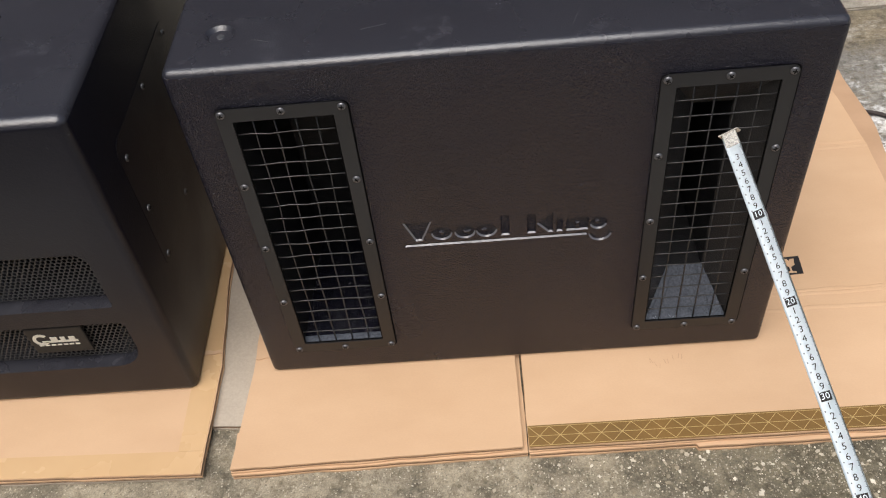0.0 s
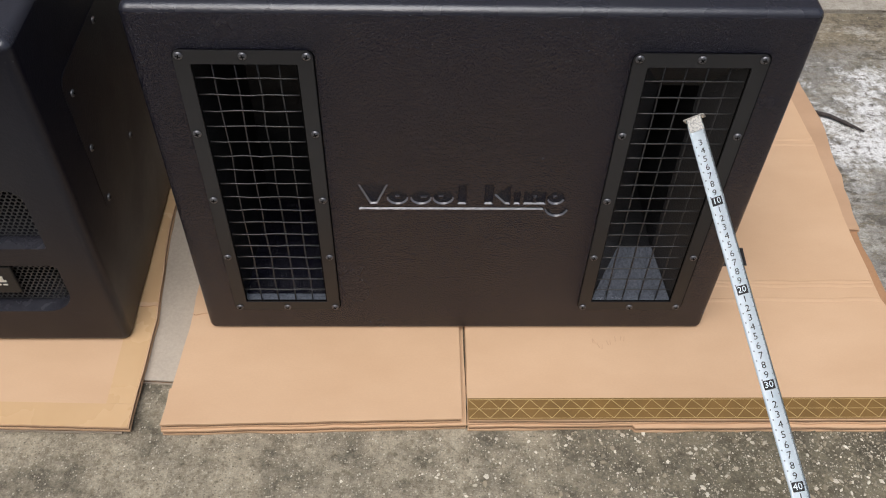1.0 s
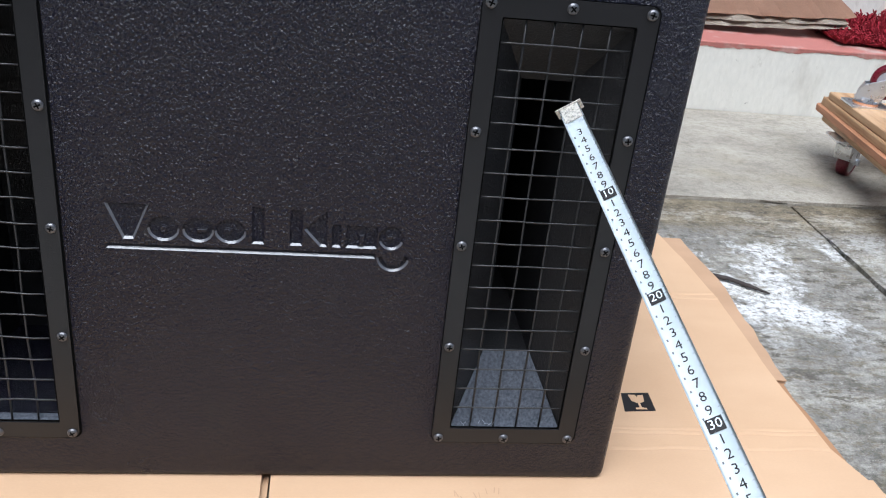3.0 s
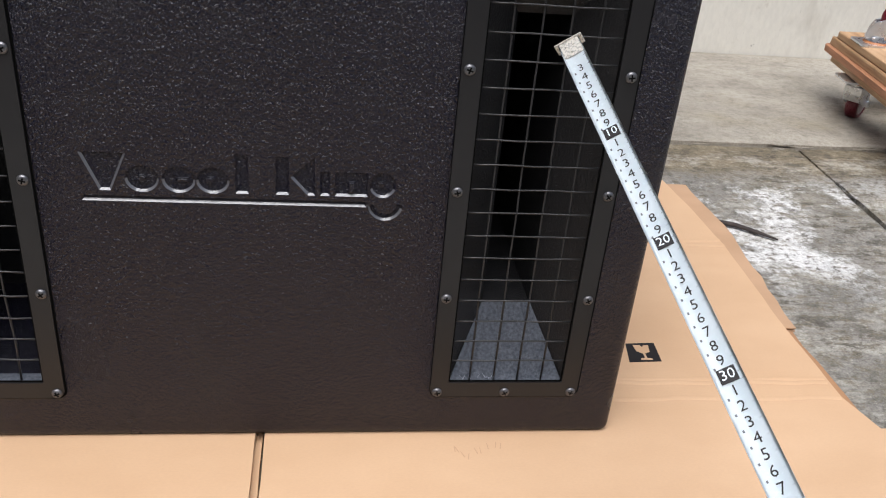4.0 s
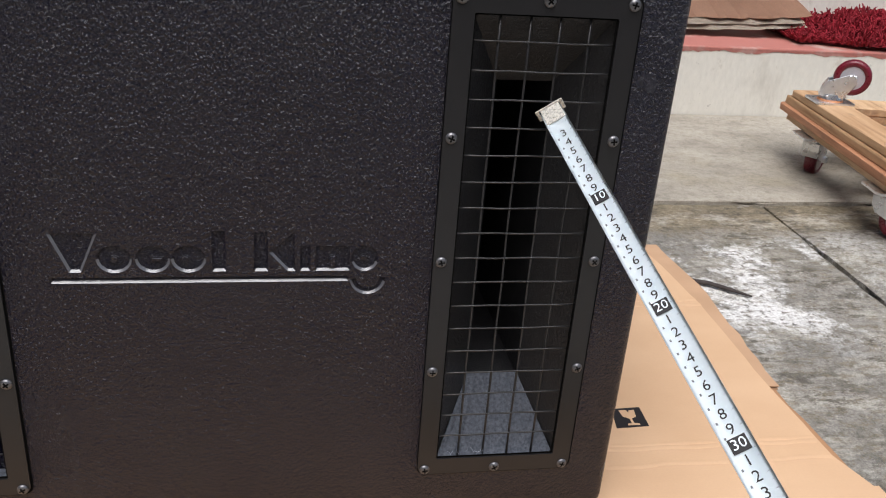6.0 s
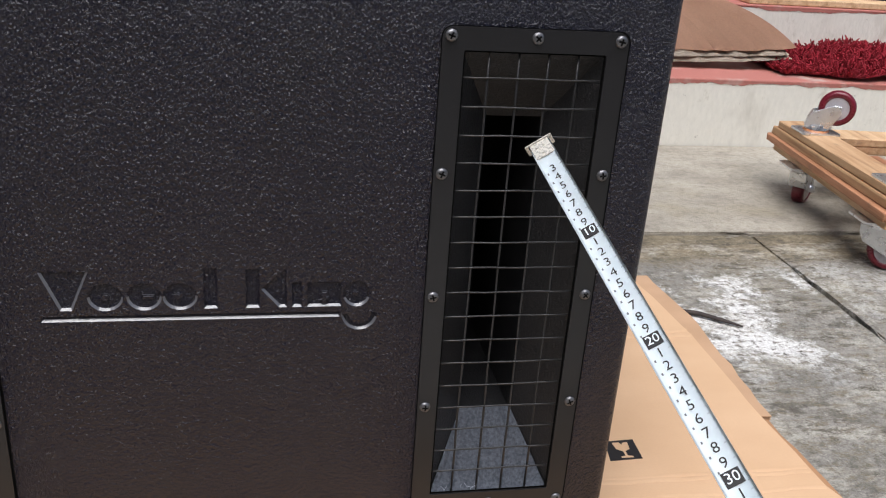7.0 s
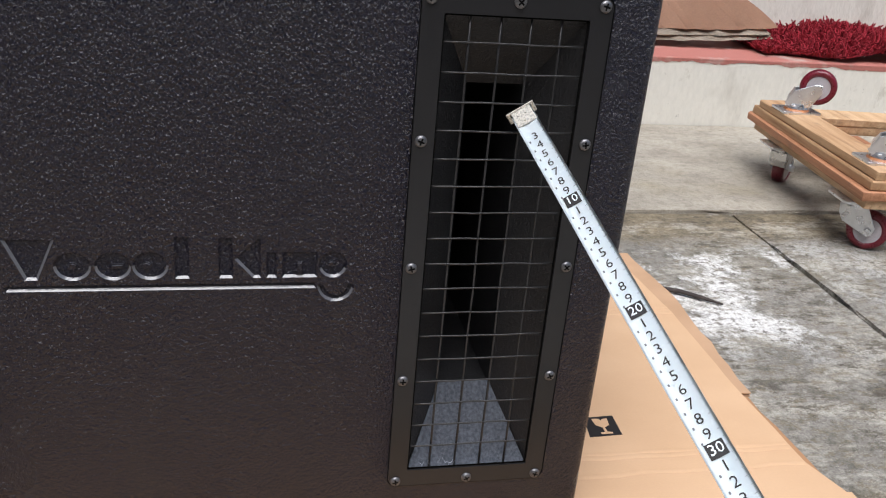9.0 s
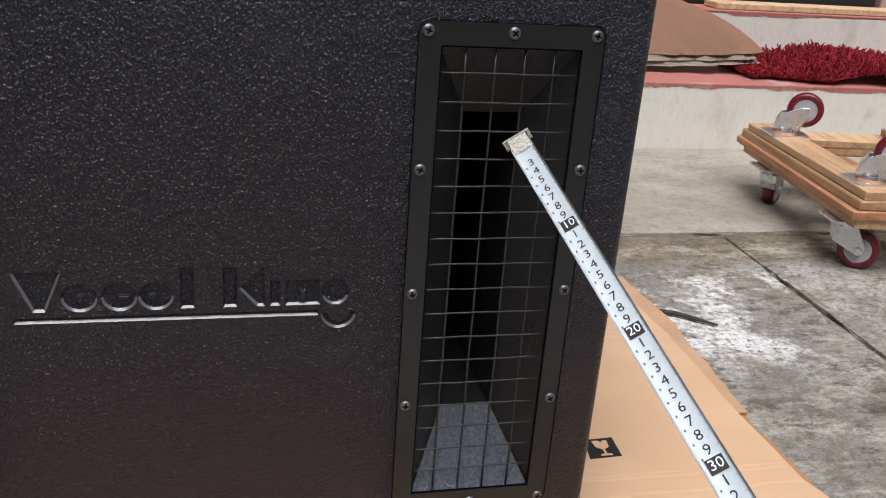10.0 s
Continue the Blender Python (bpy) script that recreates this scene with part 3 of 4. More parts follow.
def ring_bar(cx, cz, r, w, a0=0, a1=360, n=20):
    outer = [(cx + r * math.cos(radians(a0 + (a1 - a0) * i / n)), cz + r * math.sin(radians(a0 + (a1 - a0) * i / n))) for i in range(n + 1)]
    inner = [(cx + (r - w) * math.cos(radians(a0 + (a1 - a0) * i / n)), cz + (r - w) * math.sin(radians(a0 + (a1 - a0) * i / n))) for i in range(n + 1)]
    return outer + inner[::-1]


def groove(outline, depth=0.0021, slope=0.0021):
    """A cutter with slanting sides for a shape sunk into the front."""
    n = len(outline)
    area = sum(outline[i][0] * outline[(i + 1) % n][1] - outline[(i + 1) % n][0] * outline[i][1] for i in range(n))
    sign = 1 if area > 0 else -1
    wide = []
    for i in range(n):
        (ax, ay), (px, py), (cx, cy) = outline[i - 1], outline[i], outline[(i + 1) % n]
        d1, d2 = Vector((px - ax, py - ay)).normalized(), Vector((cx - px, cy - py)).normalized()
        nrm = Vector((d1.y + d2.y, -d1.x - d2.x)) * sign
        nrm = nrm.normalized() / max(0.5, nrm.length / 2)
        wide.append((px + nrm.x * slope, py + nrm.y * slope))
    bm = bmesh.new()
    rings = [[bm.verts.new(FRONT @ Vector((x, z, c))) for x, z in pts] for pts, c in ((outline, -depth), (wide, 0.0003), (wide, 0.01))]
    for a, c in zip(rings, rings[1:]):
        for k in range(n):
            bm.faces.new((a[k], a[(k + 1) % n], c[(k + 1) % n], c[k]))
    bm.faces.new(rings[0][::-1])
    bm.faces.new(rings[-1])
    return bm


def bar(x0, x1, z0, z1):
    return [(x0, z0), (x1, z0), (x1, z1), (x0, z1)]


def oval(cx, cz, rx, rz, n=18):
    return [(cx + rx * math.cos(2 * math.pi * i / n), cz + rz * math.sin(2 * math.pi * i / n)) for i in range(n)]


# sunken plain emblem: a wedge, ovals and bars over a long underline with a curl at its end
emblem = [
    [(-0.3245, 0.3135), (-0.3115, 0.2815), (-0.3045, 0.2815), (-0.291, 0.3135)],
    oval(-0.2765, 0.2915, 0.0125, 0.0108),
    oval(-0.2455, 0.2915, 0.0125, 0.0108),
    oval(-0.2165, 0.2915, 0.0125, 0.0108),
    bar(-0.1955, -0.1875, 0.2815, 0.3155),
    bar(-0.1605, -0.1525, 0.2815, 0.3145),
    [(-0.147, 0.297), (-0.1295, 0.314), (-0.1295, 0.2815), (-0.1335, 0.2815)],
    bar(-0.1215, -0.1165, 0.2815, 0.3015),
    bar(-0.1085, -0.0825, 0.2815, 0.3015),
    oval(-0.0675, 0.2915, 0.0102, 0.0105),
    ring_bar(-0.0645, 0.2720, 0.0140, 0.0024, 190, 355),
    bar(-0.3265, -0.0835, 0.2712, 0.2728),
]
# low islands left standing inside the sunken shapes
islands = [oval(-0.2765, 0.291, 0.0042, 0.0038, 12), bar(-0.2475, -0.237, 0.2885, 0.293), oval(-0.2195, 0.291, 0.0042, 0.0038, 12), bar(-0.0985, -0.0925, 0.2815, 0.294), oval(-0.069, 0.2915, 0.0036, 0.0036, 12)]
speaker = thing("subwoofer_speaker", "large black textured bass speaker with two mesh ports, standing on cardboard", "loudspeaker")
cutters = [port_cutter(False), port_cutter(True)] + [groove(o) for o in emblem]
for px in (-0.511, 0.137):
    cutters.append(cyl(0.0135, 0.0184, TOP - 0.0045, TOP + 0.0005, 28, m=Matrix.Translation((px, 0.071, 0))))
    cutters.append(cyl(0.010, 0.0185, TOP - 0.005, TOP + 0.002, 24, m=Matrix.Translation((px, 0.57, 0))))
cutters.append(cyl(0.063, 0.063, TOP - 0.003, TOP + 0.01, 40, m=Matrix.Translation((-0.186, 0.322, 0))))
cutters.append(cyl(0.026, 0.026, TOP - 0.12, TOP + 0.01, 24, m=Matrix.Translation((-0.186, 0.322, 0))))
body = carve("cabinet_body", box(X0, X1, 0.0, DEPTH, -0.002, TOP, 0.011, 5), cutters, COAT, speaker)
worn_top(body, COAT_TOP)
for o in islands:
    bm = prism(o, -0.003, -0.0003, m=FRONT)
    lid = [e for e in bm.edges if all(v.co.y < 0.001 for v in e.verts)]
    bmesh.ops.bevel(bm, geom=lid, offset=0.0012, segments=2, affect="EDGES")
    isle = part("emblem_island", bm, COAT, speaker, "low island in the sunken emblem, its upper edge painted with a glint")
    isle.data.materials.append(COAT_GLINT)
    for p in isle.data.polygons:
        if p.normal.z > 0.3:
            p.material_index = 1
body.data.materials.append(PORT_PAINT)
# inside the ports the coating is swapped for the lifted black
for p in body.data.polygons:
    if 0.004 < p.center.y < 0.51 and 0.05 < p.center.z < 0.52 and X0 + 0.03 < p.center.x < X1 - 0.03:
        p.material_index = 2
body.data.materials.append(COAT_GLINT)
# only slopes that face up get the painted glint
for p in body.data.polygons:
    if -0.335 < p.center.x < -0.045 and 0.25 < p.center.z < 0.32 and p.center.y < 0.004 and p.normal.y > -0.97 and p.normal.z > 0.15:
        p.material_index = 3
for px in (-0.511, 0.137):
    part("foot_cup", cyl(0.005, 0.004, TOP - 0.0048, TOP - 0.003, 16, m=Matrix.Translation((px, 0.071, 0))), SCREW, speaker, "small screw in a round stacking recess")
    # slim pale ring added to stand in for the recess's bright crescent
    part("recess_rim", plate_with_hole(*[[(px + r * math.cos(2 * math.pi * i / 32), 0.071 + r * math.sin(2 * math.pi * i / 32)) for i in range(32)] for r in (0.0202, 0.0184)], TOP - 0.0005, TOP + 0.0004), COAT_TOP, speaker, "slim rim added round a recess for its bright edge")
flange_o = [(-0.186 + 0.060 * math.cos(2 * math.pi * i / 40), 0.322 + 0.060 * math.sin(2 * math.pi * i / 40)) for i in range(40)]
flange_i = [(-0.186 + 0.0245 * math.cos(2 * math.pi * i / 40), 0.322 + 0.0245 * math.sin(2 * math.pi * i / 40)) for i in range(40)]
pole_socket = part("pole_socket", plate_with_hole(flange_o, flange_i, TOP - 0.0029, TOP + 0.0012), PLATE, speaker, "round black pole mount plate")
part("socket_tube", plate_with_hole([(x, y) for x, y in flange_i], [(-0.186 + 0.0205 * math.cos(2 * math.pi * i / 40), 0.322 + 0.0205 * math.sin(2 * math.pi * i / 40)) for i in range(40)], TOP - 0.1, TOP + 0.0005), SOCKET, pole_socket)


part("rim", plate_with_hole(flange_o, [(-0.186 + (x + 0.186) * 0.955, 0.322 + (y - 0.322) * 0.955) for x, y in flange_o], TOP + 0.0012, TOP + 0.0028), PLATE, pole_socket)
for x, y, a, n in ((-0.10, 0.045, 70, 0.03), (-0.04, 0.10, 100, 0.045), (-0.33, 0.06, 15, 0.03), (0.02, 0.2, 60, 0.025), (-0.46, 0.05, 160, 0.022), (-0.27, 0.16, 40, 0.02), (-0.4, 0.25, 120, 0.03)):
    part("scratch", prism([(-n / 2, -0.0003), (n / 2, -0.0002), (n / 2, 0.0003), (-n / 2, 0.0004)], TOP, TOP + 0.0002, m=pose(x, y, 0, 0, 0, a)), SCUFF, speaker, "fine pale scratch")


def screw_mesh():
    bm = bmesh.new()
    prof = ((0.0052, 0.0), (0.0052, 0.0006), (0.0047, 0.0016), (0.0034, 0.0024), (0.0015, 0.0028))
    rings = [[bm.verts.new((r * math.cos(2 * math.pi * k / 14), r * math.sin(2 * math.pi * k / 14), h)) for k in range(14)] for r, h in prof]
    for a, b in zip(rings, rings[1:]):
        for k in range(14):
            bm.faces.new((a[k], a[(k + 1) % 14], b[(k + 1) % 14], b[k]))
    bm.faces.new(rings[-1])
    return mesh_of("screw", bm, SCREW, True)


def cross_mesh():
    bm = prism([(-0.0029, -0.0007), (0.0029, -0.0007), (0.0029, 0.0007), (-0.0029, 0.0007)], 0.0018, 0.00292)
    prism([(-0.0007, -0.0029), (0.0007, -0.0029), (0.0007, 0.0029), (-0.0007, 0.0029)], 0.0018, 0.00296, bm)
    return mesh_of("cross_slot", bm, SLOT)


SCREW_ME, CROSS_ME = screw_mesh(), cross_mesh()


def add_screw(parent, m):
    s = shared("screw", SCREW_ME, parent, m)
    shared("cross_slot", CROSS_ME, s, pose(0, 0, 0, 0, 0, rng.uniform(0, 90)))


def grille(px, wavy):
    frame_part = part("grille_frame", plate_with_hole(rounded(px - 0.007, px + 0.149, 0.0525, 0.525, 0.009), rounded(px + 0.011, px + 0.131, 0.0705, 0.5065, 0.0015), 0.0004, 0.0022, FRONT), PLATE, speaker, "flat black steel grille frame")
    # black ring that stands in for the shadowed gap round the frame
    part("gap_shadow", plate_with_hole(rounded(px - 0.0077, px + 0.1509, 0.0508, 0.5258, 0.0095), rounded(px + 0.0125, px + 0.1295, 0.072, 0.505, 0.0015), -0.0005, 0.0005, FRONT), SLOT, frame_part)
    g = random.Random(int(px * 1000) + 999)
    for k in range(4):
        x = px + 0.0335 + 0.0252 * k
        pts = [(x + (g.uniform(-wavy, wavy) if 0 < i < 9 else 0), 0.0035, 0.066 + 0.445 * i / 9) for i in range(10)]
        part("mesh_wire", tube(pts, 0.0011, 6), WIRE, frame_part, smooth=True)
    for k in range(17):
        z = 0.484 - 0.02425 * k
        pts = [(px + 0.006 + 0.13 * i / 6, 0.0018, z + (g.uniform(-wavy, wavy) if 0 < i < 6 else 0)) for i in range(7)]
        part("mesh_wire", tube(pts, 0.0009, 6), WIRE, frame_part, smooth=True)
    for i in range(5):
        for j in range(3):
            if j == 1 and i not in (0, 4):
                continue
            add_screw(frame_part, Matrix.Translation((px + 0.071 * j, -0.0022, 0.518 - 0.1149 * i)) @ FRONT)


grille(0.0, 0.0004)
grille(-0.516 + 0.142 - 0.142, 0.0014)
# felt on the ramp of one port and on the sill of the other, its front edge frayed
ramp_rows = ((0.0125, 0.1315, 0.003, 0.0665), (0.0295, 0.1145, 0.0265, 0.1015), (0.0465, 0.0975, 0.0485, 0.1355))
bm = bmesh.new()
skin = []
for x0, x1, y, z in ramp_rows:
    skin.append([bm.verts.new((x0 + (x1 - x0) * i / 24, y + rng.uniform(-0.0008, 0.0008), z + 0.003 + rng.uniform(-0.0006, 0.0006))) for i in range(25)])
base_row = [bm.verts.new((0.0125 + 0.119 * i / 24, 0.0005 + rng.uniform(-0.0012, 0.0006), 0.0655)) for i in range(25)]
for a, b in zip([base_row] + skin, skin):
    for i in range(24):
        bm.faces.new((a[i], a[i + 1], b[i + 1], b[i]))
felt = part("felt_lining", bm, FELT, speaker, "grey-blue felt on the sloping port floor")
bm = bmesh.new()
for i in range(9):
    x = rng.uniform(0.014, 0.06)
    way = Vector((rng.uniform(-0.8, 0.8), rng.uniform(-0.1, 0.5), rng.uniform(0.2, 1.0))).normalized()
    start = Vector((x, 0.002, 0.069 + rng.uniform(0, 0.006)))
    tube([start, start + way * 0.004 + Vector((rng.uniform(-0.001, 0.001), 0, 0)), start + way * rng.uniform(0.005, 0.007) + Vector((rng.uniform(-0.003, 0.003), 0, 0))], 0.00014, 4, bm)
part("loose_fibres", bm, FIBRE, felt, "pale loose felt fibres")["kind"] = "stuff"
part("felt_lining", prism(mirrored([(0.0135, 0.003), (0.1325, 0.003), (0.1325, 0.0135), (0.0135, 0.0135)]), 0.0665, 0.0705), FELT, speaker, "grey-blue felt on the port floor")

# ---- the second speaker ----
LX0, LX1, LY, LTOP = -1.38, -0.687, -0.024, 0.547
old = thing("bass_speaker", "black worn bass speaker with perforated slots, standing on cardboard", "loudspeaker", m=None)


def slot_cutter(x0, x1, z0, z1, radii):
    bm = bmesh.new()
    rings = []
    for grow, c in ((0.014, 0.02), (0.012, 0.0), (0.0, -0.12)):
        pts = rounded(x0 - grow, x1 + grow * 0.3, z0 - grow, z1 + grow * 0.3, 0, 6, radii)
        rings.append([bm.verts.new(FRONT @ Vector((x, z, c - LY))) for x, z in pts])
    n = len(rings[0])
    for a, b in zip(rings, rings[1:]):
        for k in range(n):
            bm.faces.new((a[k], a[(k + 1) % n], b[(k + 1) % n], b[k]))
    bm.faces.new(rings[0])
    bm.faces.new(rings[-1][::-1])
    return bm


slots = ((-1.32, -0.752, 0.226, 0.322, (0.022, 0.022, 0.006, 0.006)), (-1.32, -0.750, 0.088, 0.176, (0.01, 0.01, 0.045, 0.045)))
old_body = carve("cabinet_body", box(LX0, LX1, LY, 0.73, -0.002, LTOP, 0.014, 5), [slot_cutter(*s) for s in slots], COAT_OLD, old)
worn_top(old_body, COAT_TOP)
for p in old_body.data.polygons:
    # the slots' lower lips get the paler coating in place of reflected sky
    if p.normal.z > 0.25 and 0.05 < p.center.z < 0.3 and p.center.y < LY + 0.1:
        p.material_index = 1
for x0, x1, z0, z1, radii in slots:
    bm = bmesh.new()
    p, r_in = 0.0074, 0.0029
    nx, nz = int((x1 - x0) / p), int((z1 - z0) / (p * 0.866))
    for j in range(nz + 2):
        for i in range(nx + 2):
            cx, cz = x0 + (i + 0.5 * (j % 2)) * p, z0 + j * p * 0.866
            cor = [(cx + p / math.sqrt(3) * math.sin(k * math.pi / 3), cz + p / math.sqrt(3) * math.cos(k * math.pi / 3)) for k in range(6)]
            hol = [(cx + r_in * math.sin(k * math.pi / 3), cz + r_in * math.cos(k * math.pi / 3)) for k in range(6)]
            a = [bm.verts.new((x, LY + 0.018, z)) for x, z in cor]
            b = [bm.verts.new((x, LY + 0.0185, z)) for x, z in hol]
            for k in range(6):
                bm.faces.new((a[k], a[(k + 1) % 6], b[(k + 1) % 6], b[k]))
    part("perforated_grille", bm, PERF, old, "black perforated steel behind a slot")
badge = part("badge", box(-0.905, -0.818, LY + 0.009, LY + 0.014, 0.108, 0.166, 0.002), DARK_BOX, old, "black badge plate with pale plain shapes")
part("badge_shape", prism(ring_bar(-0.886, 0.141, 0.0125, 0.005, 40, 330, 22), -LY - 0.009, -LY - 0.0082, m=FRONT), WHITE, badge, "pale open ring")
for x0, x1, z0, z1 in ((-0.886, -0.832, 0.1335, 0.1375), (-0.872, -0.862, 0.1375, 0.1455), (-0.857, -0.85, 0.1375, 0.1455), (-0.844, -0.835, 0.1375, 0.1455)):
    part("badge_shape", box(x0, x1, LY + 0.0082, LY + 0.009, z0, z1), WHITE, badge, "pale bar")
for i in range(7):
    part("badge_shape", box(-0.894 + 0.0092 * i, -0.8875 + 0.0092 * i, LY + 0.0082, LY + 0.009, 0.1262, 0.1287), WHITE, badge, "tiny pale bar")
SIDE = Matrix(((0, 0, 1, 0), (1, 0, 0, 0), (0, 1, 0, 0), (0, 0, 0, 1)))  # (y, z, outwards) on a side that faces +x
side_plate = part("handle_plate", prism(rounded(0.055, 0.36, 0.20, 0.435, 0.02), LX1 - 0.002, LX1 + 0.0008, m=SIDE), COAT_OLD, old, "black side plate")
for y, z in ((0.07, 0.219), (0.073, 0.31), (0.076, 0.40), (0.205, 0.42), (0.344, 0.417), (0.344, 0.31), (0.344, 0.219), (0.205, 0.215)):
    add_screw(side_plate, Matrix.Translation((LX1 + 0.0008, y, z)) @ SIDE)

# ---- wheeled boards ----


def caster(parent, m, swivel):
    """Swivel caster, wheel down, plate top at the pose."""
    pts = rounded(-0.045, 0.045, -0.036, 0.036, 0.008)
    bm = prism(pts, -0.004, 0.0)
    c = part("caster", bm, ZINC, parent, "zinc caster with dark red wheel")
    c.matrix_basis = m
    part("bearing_ring", cyl(0.026, 0.029, -0.009, -0.004, 24), COPPER, c, "orange bearing ring")
    part("bearing_cup", cyl(0.024, 0.027, -0.020, -0.009, 24), ZINC, c)
    turn = pose(0, 0, 0, 0, 0, swivel)
    bm = bmesh.new()
    side = [(-0.024, -0.014), (0.026, -0.014), (0.046, -0.052), (0.042, -0.068), (0.027, -0.068), (-0.012, -0.05), (-0.022, -0.032)]
    xz = Matrix(((1, 0, 0, 0), (0, 0, -1, 0), (0, 1, 0, 0), (0, 0, 0, 1)))
    for s in (-0.020, 0.0175):
        prism(side, s, s + 0.0025, bm, turn @ xz)
    box(-0.022, 0.026, -0.02, 0.02, -0.018, -0.0135, bm=bm)
    prism([(-0.0265, -0.0135), (-0.0245, -0.0325), (-0.0145, -0.0505), (-0.012, -0.05), (-0.022, -0.032), (-0.024, -0.0135)], -0.0195, 0.0195, bm, turn @ xz)
    bmesh.ops.bevel(bm, geom=bm.edges[:], offset=0.0008, segments=1, affect="EDGES", clamp_overlap=True)
    part("fork", bm, ZINC, c, "bent zinc fork")
    ax = turn @ Matrix.Translation((0.034, 0, -0.0605)) @ pose(0, 0, 0, 90, 0, 0)
    n = 28
    bm = bmesh.new()
    prof = ((0.026, -0.0135), (0.035, -0.0135), (0.0388, -0.010), (0.0402, 0.0), (0.0388, 0.010), (0.035, 0.0135), (0.026, 0.0135))
    rings = [[bm.verts.new(ax @ Vector((r * math.cos(2 * math.pi * k / n), r * math.sin(2 * math.pi * k / n), h))) for k in range(n)] for r, h in prof]
    for a, b in zip(rings, rings[1:] + rings[:1]):
        for k in range(n):
            bm.faces.new((a[k], a[(k + 1) % n], b[(k + 1) % n], b[k]))
    part("tyre", bm, RUBBER, c, "dark red glossy tyre", smooth=True)
    part("hub", cyl(0.0265, 0.0265, -0.0125, 0.0125, 28, m=ax), HUB, c, "pale grey hub")
    part("axle_bolt", cyl(0.008, 0.008, -0.026, 0.026, 6, m=ax), ZINC, c)
    return c


def plank(parent, x0, x1, y0, y1, z0, z1, material):
    bm = box(x0, x1, y0, y1, z0, z1, 0.002, 1)
    for v in bm.verts:
        v.co += Vector((rng.uniform(-1, 1), rng.uniform(-1, 1), rng.uniform(-1, 1))) * 0.0012
    return part("plank", bm, material, parent)


L, W = 0.545, 0.44
dolly_m = pose(0.988, 0.672, GROUND + 0.101, 0, 0, -7.0)
dolly = thing("wheeled_dolly", "raw wooden dolly on dark red swivel casters, standing on concrete", "dolly", "wooden dollies", dolly_m)
for x in (0.006, W - 0.08):
    plank(dolly, x, x + 0.075, 0.004, L - 0.012, 0.0, 0.0185, WOOD)
for x in (-0.008, W - 0.07):
    plank(dolly, x, x + 0.078, -0.004, L + 0.006, 0.019, 0.038, WOOD_RED if x < 0 else WOOD)
for y in (0.0, 0.235, L - 0.085):
    plank(dolly, 0.072, W - 0.072, y, y + 0.085, 0.019, 0.0375, WOOD)
for x, y, s in ((0.032, 0.077, -33), (0.03, 0.412, 48), (W - 0.05, 0.055, 20), (W - 0.05, L - 0.06, -30)):
    caster(dolly, Matrix.Translation((x, y, 0)), s)
upper_m = pose(0.988, 0.672, GROUND + 0.101, 0, 0, -7.0) @ Matrix.Translation((0.004, 0.0, 0.0385)) @ pose(0, 0, 0, 0, 0, 0.8)
upper = thing("upturned_dolly", "raw wooden dolly lying upside down, casters in the air", "dolly", "wooden dollies", upper_m)
for y in (0.0, L - 0.09):
    plank(upper, 0.082, W - 0.082, y, y + 0.085, 0.0, 0.0185, WOOD)
for x in (0.0, W - 0.08):
    plank(upper, x, x + 0.08, 0.0, L - 0.004, 0.0, 0.0185, WOOD)
for x in (0.006, W - 0.09):
    plank(upper, x, x + 0.078, 0.003, L - 0.02, 0.019, 0.037, WOOD)
plank(upper, 0.0845, W - 0.0905, 0.003, 0.08, 0.019, 0.037, WOOD)
plank(upper, 0.15, 0.23, 0.09, L - 0.095, -0.036, -0.019, WOOD_RED)
for x, y, s in ((0.055, 0.075, 32), (0.05, L - 0.115, 27), (W - 0.05, 0.06, 40), (W - 0.05, L - 0.07, 150)):
    caster(upper, Matrix.Translation((x, y, 0.037)) @ pose(0, 0, 0, 180, 0, 0), s)

# ---- things on the steps ----
bm = bmesh.new()
mat_thing = thing("shaggy_mat", "crimson chenille mat with thick tufts, crumpled on the step", "mat")


def rug_z(x, y):
    return 0.178 + 0.03 * math.exp(-((x - 1.75) / 0.2) ** 2) + 0.008 * math.sin(9 * x) * math.cos(7 * y) + 0.03 * (y - 1.6)


rx0, rx1, ry0, ry1 = 1.31, 2.35, 1.55, 1.86
grid = [[bm.verts.new((rx0 + (rx1 - rx0) * i / 40, ry0 + (ry1 - ry0) * j / 12 + 0.02 * math.sin(i * 0.6) + 0.07 * max(0, 1 - i / 16), rug_z(rx0 + (rx1 - rx0) * i / 40, ry0 + (ry1 - ry0) * j / 12))) for j in range(13)] for i in range(41)]
for i in range(40):
    for j in range(12):
        bm.faces.new((grid[i][j], grid[i + 1][j], grid[i + 1][j + 1], grid[i][j + 1]))
bmesh.ops.solidify(bm, geom=bm.faces[:], thickness=0.012)
part("backing", bm, RUG, mat_thing, smooth=True)
verts, faces = [], []
